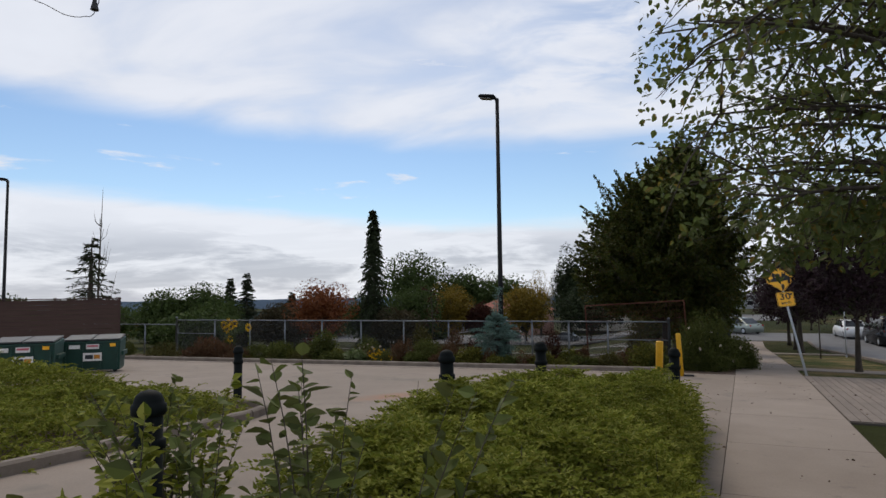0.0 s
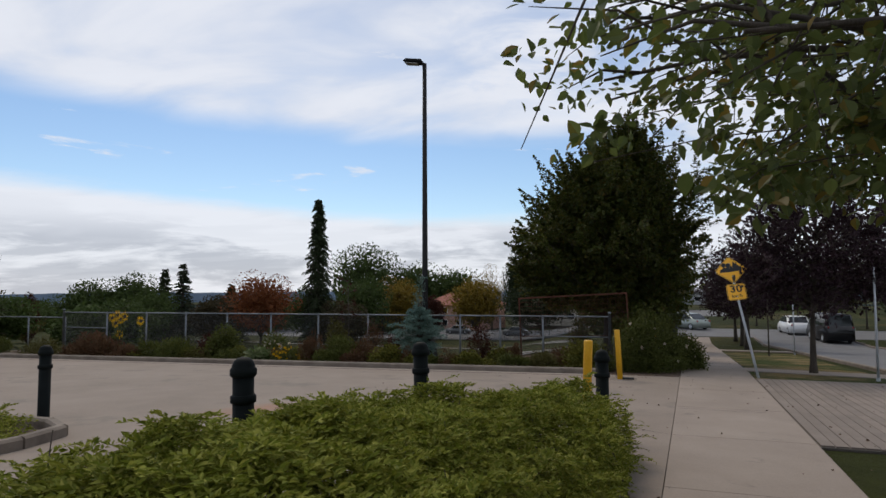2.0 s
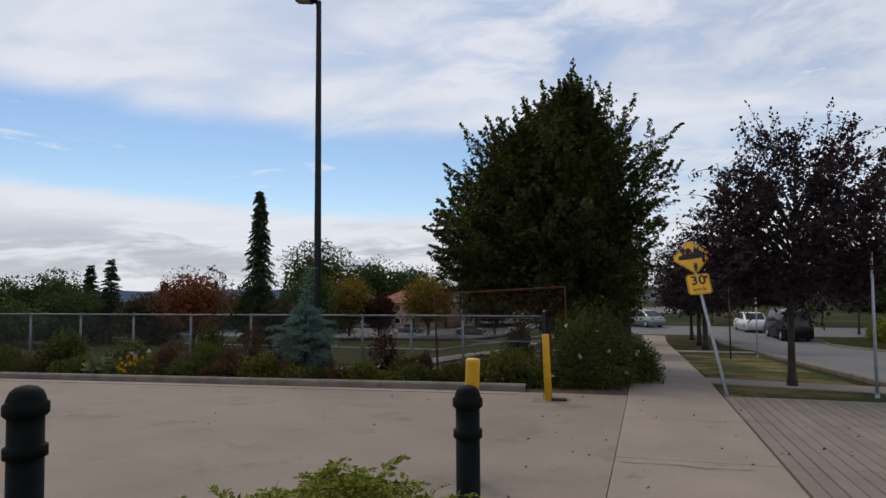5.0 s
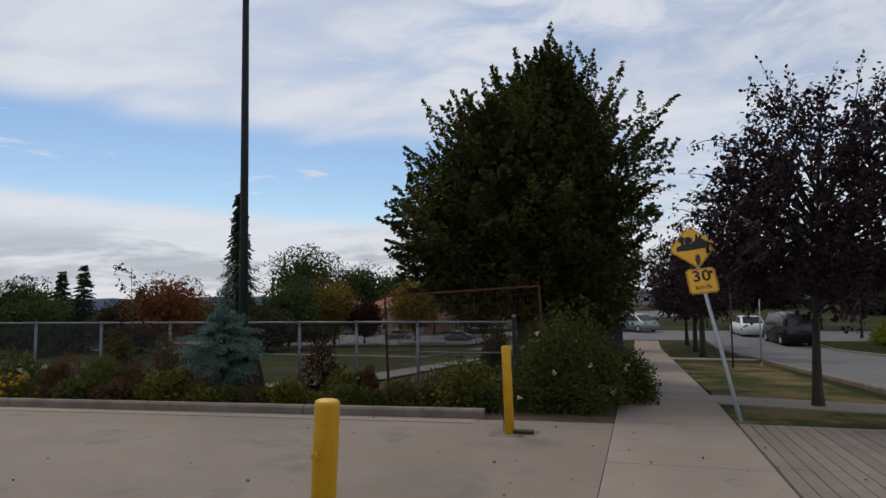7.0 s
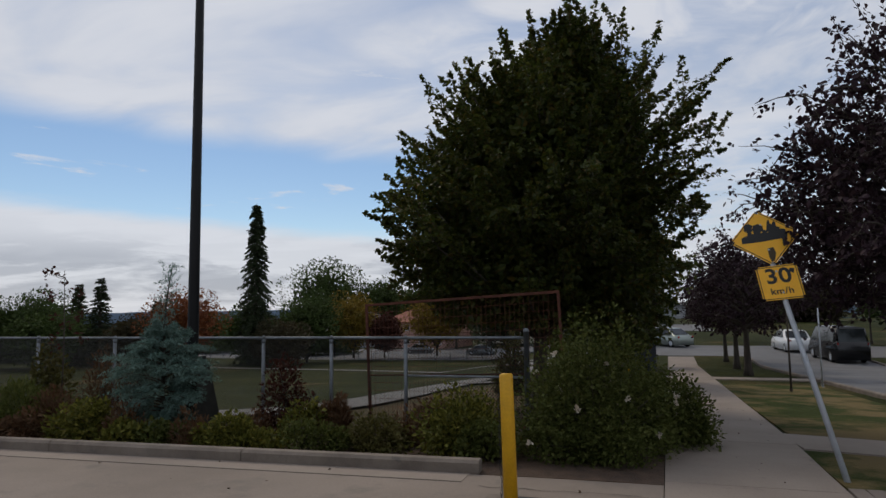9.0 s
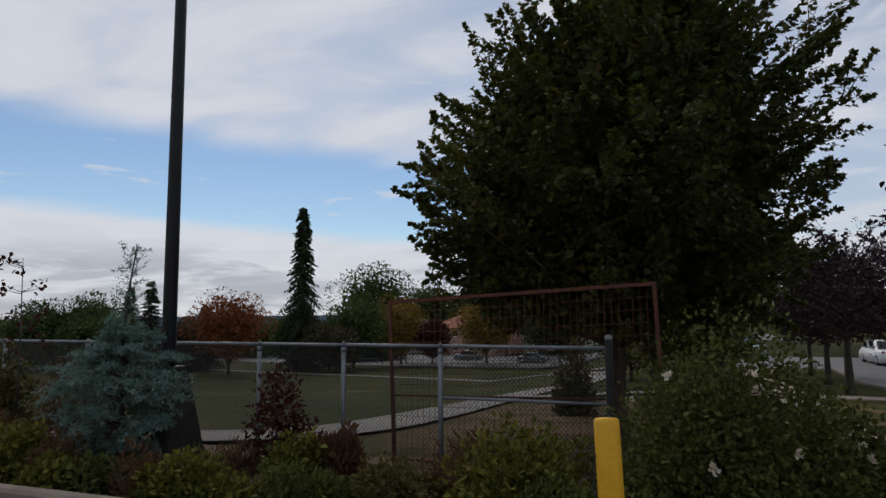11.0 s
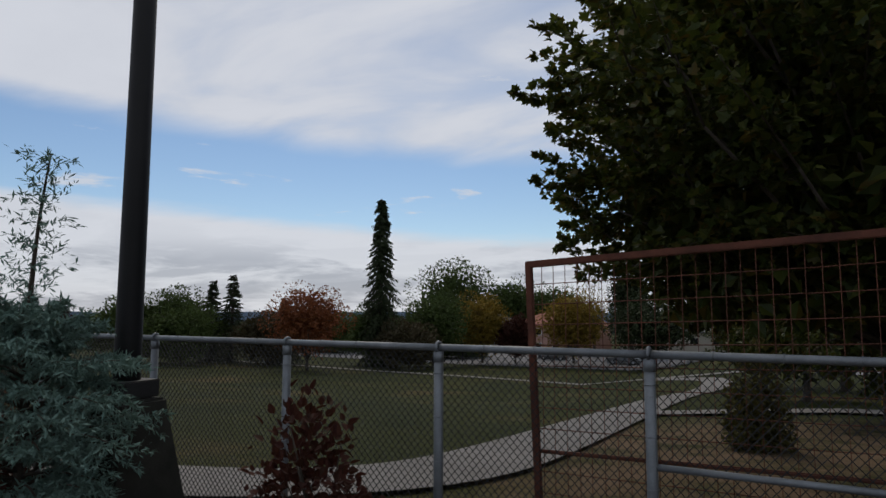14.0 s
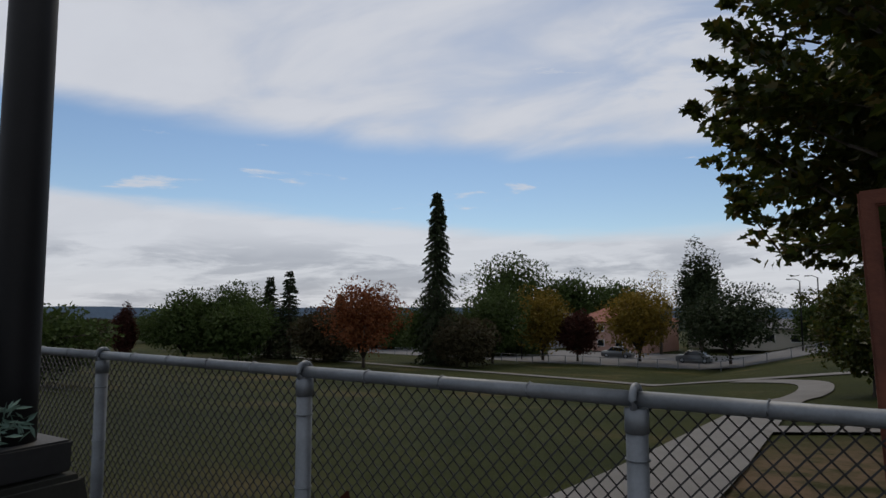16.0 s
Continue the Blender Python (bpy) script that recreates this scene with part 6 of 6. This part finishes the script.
def board_screen():
    x, y = -23.6, 16.6
    t = thing("board_screen", pose(x, y, height(x, y) + 0.03, 0, 0, 42), "brown board enclosure screen behind the dumpsters", "screen")
    for i in range(12):
        z = 0.12 + i * 0.195
        part("board", box(0.0, 0, z, 4.6, 0.03, 0.188, 0.004), M_BROWN, t)
    for i in range(12):
        z = 0.12 + i * 0.195
        part("board", box(-3.4, 0.4, z, 2.0, 0.03, 0.12, 0.004), M_BROWN, t)
    for xx in (-4.3, -2.3, 0.0, 2.28):
        part("post", box(xx, 0.07, 1.2, 0.1, 0.1, 2.5, 0.008), M_BROWN, t)
    part("capping", box(0, 0, 2.40, 4.7, 0.12, 0.04, 0.006), M_BROWN, t)


board_screen()

# ---------------- vehicles ----------------
def car(x, y, turn, paint, label, length=4.2, width=1.75, tall=1.45, roof=((-0.30, 0.62), (-0.16, 1.0), (0.14, 1.0), (0.36, 0.62)), nose=0.52, tail=0.58):
    c = thing("car", pose(x, y, height(x, y) + 0.0, 0, 0, turn), label, "car")
    # side outline swept across the width, drawn in at the roof
    low, belt = 0.2, 0.62 * tall
    side = [(-0.5, low), (-0.5, tail * tall), (-0.44, 0.63 * tall)] + [(a, tall * b) for a, b in roof] + [(0.46, nose * tall), (0.5, 0.38 * tall), (0.49, low)]
    bm = bmesh.new()
    rows = []
    for k in (-1, -0.82, 0.82, 1):
        row = []
        for u, z in side:
            pinch = 1.0 if z <= belt * 1.02 else 0.84
            drop = 0.0 if abs(k) < 0.9 else -0.04
            row.append(bm.verts.new((u * length * (1 if abs(k) < 0.9 else 0.97), k * pinch * width / 2, z + drop)))
        rows.append(row)
    for a, b in zip(rows, rows[1:]):
        for i in range(len(side) - 1):
            bm.faces.new((a[i], a[i + 1], b[i + 1], b[i]))
        bm.faces.new((a[-1], a[0], b[0], b[-1]))
    bm.faces.new(rows[0][::-1])
    bm.faces.new(rows[-1])
    bmesh.ops.recalc_face_normals(bm, faces=bm.faces)
    bmesh.ops.bevel(bm, geom=bm.edges[:], offset=0.03, segments=2, affect="EDGES", clamp_overlap=True)
    part("body", bm, paint, c, smooth=True)
    r = [(a * length, b * tall) for a, b in roof]
    for sy in (-1, 1):
        inner = []
        for i, (u, z) in enumerate(r):
            cx, cz = sum(p[0] for p in r) / 4, sum(p[1] for p in r) / 4
            inner.append((cx + (u - cx) * 0.86, sy * width / 2 * (0.995 if z < 0.7 * tall else 0.855) , cz + (z - cz) * 0.8 + 0.02))
        v = inner + [(a, b + sy * 0.012, d) for a, b, d in inner]
        mesh_object("side_window", v, [(0, 1, 2, 3), (7, 6, 5, 4), (0, 4, 5, 1), (1, 5, 6, 2), (2, 6, 7, 3), (3, 7, 4, 0)], M_GLASS_DARK, c)
    for (a, b), nm in (((r[0], r[1]), "rear_window"), ((r[3], r[2]), "windscreen")):
        sgn = -1 if nm == "rear_window" else 1
        v = []
        for off in (0.012, 0.024):
            for f, wd in ((0.1, 0.40), (0.9, 0.36)):
                for sy in (-1, 1):
                    v.append((a[0] + (b[0] - a[0]) * f + sgn * off, sy * width * wd, a[1] + (b[1] - a[1]) * f + off))
        mesh_object(nm, v, [(0, 1, 3, 2), (4, 6, 7, 5), (0, 4, 5, 1), (2, 3, 7, 6), (0, 2, 6, 4), (1, 5, 7, 3)], M_GLASS_DARK, c)
    for sx in (-0.31, 0.31):
        for sy in (-1, 1):
            wheel = part("wheel", lathe([(0.20, -0.10), (0.31, -0.09), (0.32, -0.05), (0.32, 0.05), (0.31, 0.09), (0.20, 0.10)], 20), M_RUBBER, c, smooth=True)
            wheel.matrix_basis = pose(sx * length, sy * (width / 2 - 0.09), 0.32, 90, 0, 0)
            part("rim", lathe([(0.19, -0.105), (0.19, 0.105), (0.05, 0.11), (0, 0.11)], 16), M_GALV, wheel)
    for sy in (-1, 1):
        part("tail_light", box(-length / 2 * 0.985, sy * width * 0.40, 0.55 * tall, 0.06, 0.18, 0.16, 0.02), M_TAIL, c, "red lamp glass")
        part("headlight", box(length / 2 * 0.95, sy * width * 0.36, 0.47 * tall, 0.14, 0.26, 0.14, 0.04), M_LENS, c)
    return c


M_TAIL = plain("tail_lamp", (0.30, 0.012, 0.01), 0.3)
P_SILVER = plain("silver_green_paint", (0.30, 0.34, 0.31), 0.25, 0.4, 0.03)
P_WHITE = plain("white_paint", (0.70, 0.71, 0.72), 0.3, 0, 0.03)
P_BLACK = plain("black_paint", (0.012, 0.012, 0.014), 0.25, 0, 0.03)
P_GREY = plain("grey_paint", (0.16, 0.17, 0.18), 0.3, 0.3, 0.03)
car(3.3, 66.0, 128, P_SILVER, "pale silver rounded compact car at the crossing", 4.1, 1.72, 1.5, ((-0.40, 0.62), (-0.18, 0.98), (0.12, 1.0), (0.30, 0.64)), 0.6, 0.5)
car(11.5, 62.0, 93, P_WHITE, "white car parked beyond the van", 4.3, 1.75, 1.5)
car(12.4, 55.0, 93, P_BLACK, "tall black passenger van parked at the kerb", 4.9, 1.8, 2.05, ((-0.48, 0.52), (-0.46, 1.0), (0.26, 1.0), (0.40, 0.56)), 0.42, 0.60)
for x, y, p, lab in ((-20.5, 100, P_GREY, "grey car parked beyond the field"), (-31, 103, P_GREY, "dark car on the street beyond the field")):
    car(x, y, 0, p, lab)

# ---------------- houses ----------------
def house(x, y, base, w, d, h, rh, turn, wall, roof, label, floors=2):
    t = thing("house", pose(x, y, base, 0, 0, turn), label, "house")
    part("wall", box(0, 0, h / 2, w, d, h), wall, t)
    v = [(-w / 2 - 0.5, -d / 2 - 0.5, h), (w / 2 + 0.5, -d / 2 - 0.5, h), (w / 2 + 0.5, d / 2 + 0.5, h), (-w / 2 - 0.5, d / 2 + 0.5, h), (-w / 2 + d * 0.35, 0, h + rh), (w / 2 - d * 0.35, 0, h + rh)]
    v += [(a, b, c - 0.2) for a, b, c in v[:4]]
    mesh_object("roof", v, [(0, 1, 5, 4), (1, 2, 5), (2, 3, 4, 5), (3, 0, 4), (6, 9, 8, 7), (0, 6, 7, 1), (1, 7, 8, 2), (2, 8, 9, 3), (3, 9, 6, 0)], roof, t)
    n = max(2, int(w / 3))
    for f in range(floors):
        z = h * (f + 0.55) / floors
        for i in range(n):
            xx = -w / 2 + w * (i + 0.5) / n
            win = part("window", box(xx, -d / 2 - 0.02, z, 1.3, 0.08, 1.1), M_WHITE, t)
            part("pane", box(xx, -d / 2 - 0.05, z, 1.1, 0.05, 0.9), M_GLASS_DARK, win)


W_PINK = surface("pink_stucco", (0.42, 0.25, 0.20), (0.50, 0.30, 0.25), 0.5, 20, 0.9)
W_GREY = surface("grey_siding", (0.30, 0.31, 0.33), (0.40, 0.41, 0.43), 0.5, 20, 0.9)
W_CREAM = surface("cream_stucco", (0.5, 0.47, 0.40), (0.58, 0.55, 0.48), 0.5, 20, 0.9)
R_RED = surface("red_roof", (0.22, 0.075, 0.05), (0.30, 0.11, 0.08), 2, 20, 0.9)
R_GREY = surface("grey_roof", (0.10, 0.10, 0.11), (0.17, 0.17, 0.18), 2, 20, 0.9)
house(-34.5, 118, -6.8, 13, 9, 4.6, 2.2, -15, W_PINK, R_RED, "pink stucco house with a red hipped roof")
house(-50, 122, -7.2, 12, 9, 4.6, 2.2, -20, W_GREY, R_GREY, "grey house with a dark hipped roof")
house(-14, 122, -6.0, 22, 9, 3.2, 1.2, 0, W_CREAM, R_GREY, "long low cream building across the far street", 1)
house(4, 150, -7.0, 14, 10, 7.0, 1.0, 0, W_GREY, R_GREY, "pale grey flat-roofed building across the street")
house(27, 48, -2.6, 10, 14, 5.0, 2, 90, W_GREY, R_GREY, "grey house set back from the street")

# hedges and poles across the road
for i, (x, y, ln) in enumerate(((16.5, 30, 9), (17.5, 42, 9), (18.5, 54, 8))):
    b = height(x, y)
    shrub("boundary_hedge", x, y, "green clipped boundary hedge across the road", (1.2, ln / 2, 1.6), 5200, 0.17, F_HEDGE, seed=80 + i, lumps=18, category="hedge", group="hedges across the road")


def pole(x, y, tall, r, mat, label, name="utility_pole", lamp=False):
    t = thing(name, pose(x, y, height(x, y)), label, "pole")
    part("shaft", lathe([(r, -0.1), (r * 0.75, tall), (0, tall + 0.01)], 12), mat, t, smooth=True)
    if lamp:
        tube_part("arm", [[((0, 0, tall - 0.05), r * 0.6), ((-0.5, 0, tall + 0.2), r * 0.5), ((-0.9, 0, tall + 0.2), r * 0.5)]], mat, t, 6)
        part("lamp_head", box(-1.1, 0, tall + 0.18, 0.5, 0.22, 0.12, 0.03), mat, t)
    else:
        part("collar", lathe([(r * 1.4, 0), (r * 1.4, 0.08)], 10), mat, t)


pole(13.6, 40.5, 6.5, 0.07, M_GALV, "grey metal lamp pole across the road", "street_lamp", True)
pole(5.0, 19.4, 2.6, 0.03, M_GALV, "thin grey signpost on the verge", "signpost")
pole(6.0, 33.5, 2.4, 0.028, M_GALV, "thin grey signpost beside the road", "signpost")
pole(4.6, 31.0, 2.6, 0.03, M_BARK, "wooden tree stake on the verge", "tree_stake")
pole(-9.0, 101, 8.0, 0.09, M_POLE, "dark lamp pole by the far street", "street_lamp", True)
pole(-7.3, 103, 8.0, 0.09, M_POLE, "dark lamp pole by the far street", "street_lamp", True)
pole(-41.5, 95, 7.0, 0.08, M_POLE, "dark lamp pole by the far street", "street_lamp", True)


def cabinet():
    x, y = 1.05, 43.0
    t = thing("utility_cabinet", pose(x, y, height(x, y), 0, 0, -4), "dark blue-grey utility cabinet beside the sidewalk", "cabinet")
    part("body", box(0, 0, 0.75, 1.0, 0.6, 1.5, 0.02), M_CABINET, t)
    part("door", box(-0.24, -0.31, 0.76, 0.44, 0.03, 1.3, 0.008), M_CABINET, t)
    part("door", box(0.24, -0.31, 0.76, 0.44, 0.03, 1.3, 0.008), M_CABINET, t)
    h = thing("marker_post", pose(0.3, 40.4, height(0.3, 40.4)), "short yellow marker post in the grass", "post")
    part("shaft", lathe([(0.08, -0.1), (0.08, 0.72), (0.05, 0.76), (0, 0.765)], 14), M_YELLOW, h, smooth=True)
    part("band", lathe([(0.083, 0.5), (0.083, 0.58)], 14), M_BLACK, h)


M_CABINET = plain("blue_grey_paint", (0.035, 0.04, 0.06), 0.6)
cabinet()


def overhead_cable():
    """A thin hanging cable with two small black sockets, over the start of the walk."""
    c = thing("hanging_cable", pose(0, 0, 0), "thin dark cable with small black sockets hanging overhead", "cable")
    pts = [(-2.9, 1.25, 2.95), (-2.62, 1.36, 2.80), (-2.33, 1.52, 2.69), (-2.27, 1.60, 2.655), (-2.23, 1.65, 2.66), (-2.20, 1.68, 2.70), (-2.19, 1.69, 2.95), (-2.19, 1.69, 4.6)]
    tube_part("wire", [[(p, 0.0016) for p in smooth_line(pts, 6)]], M_BLACK, c, 5)
    part("socket", lathe([(0.0, -0.03), (0.016, -0.028), (0.010, 0.0), (0.004, 0.028), (0, 0.03)], 10), M_BLACK, c).matrix_basis = pose(-2.20, 1.675, 2.72)
    tube_part("drop_wire", [[((-2.47, 1.43, 2.73), 0.0016), ((-2.45, 1.45, 2.55), 0.0016)]], M_BLACK, c, 5)
    part("socket", lathe([(0.0, -0.03), (0.016, -0.02), (0.010, 0.01), (0, 0.03)], 10), M_BLACK, c).matrix_basis = pose(-2.45, 1.45, 2.53)


overhead_cable()


def far_fence():
    f = thing("far_fence", pose(0, 0, 0), "low post-and-rail fence along the far street", "fence")
    for i in range(30):
        x = -60 + 2.2 * i
        part("post", box(x, 91, height(x, 91) + 0.5, 0.08, 0.08, 1.1), M_FENCE, f)
    tube_part("rail", [[((x, 91, height(x, 91) + 1.0), 0.03) for x in range(-60, 5, 4)]], M_FENCE, f, 5)


far_fence()

# ---------------- paving pieces ----------------
sidewalk_panels()
apron = slab("driveway_apron", ((walk_r(11.0) + 0.012, 11.0), (8.2, 11.0), (8.6, 18.9), (walk_r(18.65) + 0.012, 18.65)), 0.008, 0.05, M_JOINT)
tagged(apron, "driveway apron of long narrow grooved paving strips", "driveway", kind="structure")


def apron_strips():
    w = 0.15
    for k in range(42):
        for j in range(3):
            y0, y1 = 11.03 + j * 2.55, 11.03 + (j + 1) * 2.55 - 0.004
            x0 = walk_r(y0) + 0.03 + k * w
            x1 = walk_r(y1) + 0.03 + k * w
            dz = 0.0035 * noise.noise(Vector((k * 1.7, j * 3.1, 0)))
            slab("paving_strip", ((x0, y0), (x0 + w - 0.012, y0), (x1 + w - 0.012, y1), (x1, y1)), 0.03 + dz, 0.03, M_PAVER, 1.3, apron)


apron_strips()


def crack(name, label, pts, width, lift):
    """A thin dark line of dirt or a hairline crack lying on the paving."""
    r = np.random.default_rng(len(pts) + int(abs(pts[0][0]) * 100))
    line = []
    for (x0, y0), (x1, y1) in zip(pts, pts[1:]):
        n = max(2, int(math.hypot(x1 - x0, y1 - y0) / 0.12))
        for k in range(n):
            line.append((x0 + (x1 - x0) * k / n + r.normal() * width * 0.8, y0 + (y1 - y0) * k / n + r.normal() * width * 0.8))
    line.append(pts[-1])
    verts, faces = [], []
    for k, (x, y) in enumerate(line):
        a, b = line[max(0, k - 1)], line[min(len(line) - 1, k + 1)]
        d = Vector((b[0] - a[0], b[1] - a[1], 0)).normalized()
        w = width * r.uniform(0.35, 1.0) / 2
        for sg in (-1, 1):
            q = (x - sg * d.y * w, y + sg * d.x * w)
            verts.append((q[0], q[1], height(*q) + lift))
    for k in range(len(line) - 1):
        faces.append((2 * k, 2 * k + 1, 2 * k + 3, 2 * k + 2))
    tagged(mesh_object(name, verts, faces, M_JOINT), label, "crack", kind="structure")


crack("joint_lot", "dirty joint across the driveway concrete", [(-0.3, 11.35), (0.32, 11.05)], 0.016, 0.036)
crack("joint_lot_far", "dirty joint along the end of the driveway", [(-1.0, 17.78), (0.68, 17.80)], 0.018, 0.036)
crack("crack_walk", "dark crack across a sidewalk slab", [(0.55, 13.25), (0.95, 13.32), (1.3, 13.22), (1.75, 13.3)], 0.020, 0.040)


def leaf_litter():
    """Fallen leaves and crumbs on the paving."""
    r = np.random.default_rng(77)
    P, D = [], []
    while len(P) < 300:
        x, y = r.uniform(-6, 7.5), r.uniform(3, 30) ** 1.0
        if y > 18.3 and not walk_l(y) < x < walk_r(y):
            continue
        if x < -0.4 and r.random() < 0.75:
            continue
        P.append((x, y, height(x, y) + 0.042))
        D.append((r.normal(), r.normal(), 0.05))
    tagged(leaves("leaf_litter", np.array(P), np.array(D), r.uniform(0.018, 0.048, len(P)), OVATE, F_LITTER, None, 0.3, 9), "scattered brown fallen leaves on the paving", "leaves", kind="stuff")


F_LITTER = foliage("fallen_leaves", [(0.06, 0.035, 0.02), (0.11, 0.06, 0.03), (0.045, 0.03, 0.02)], translucent=0.05)
leaf_litter()
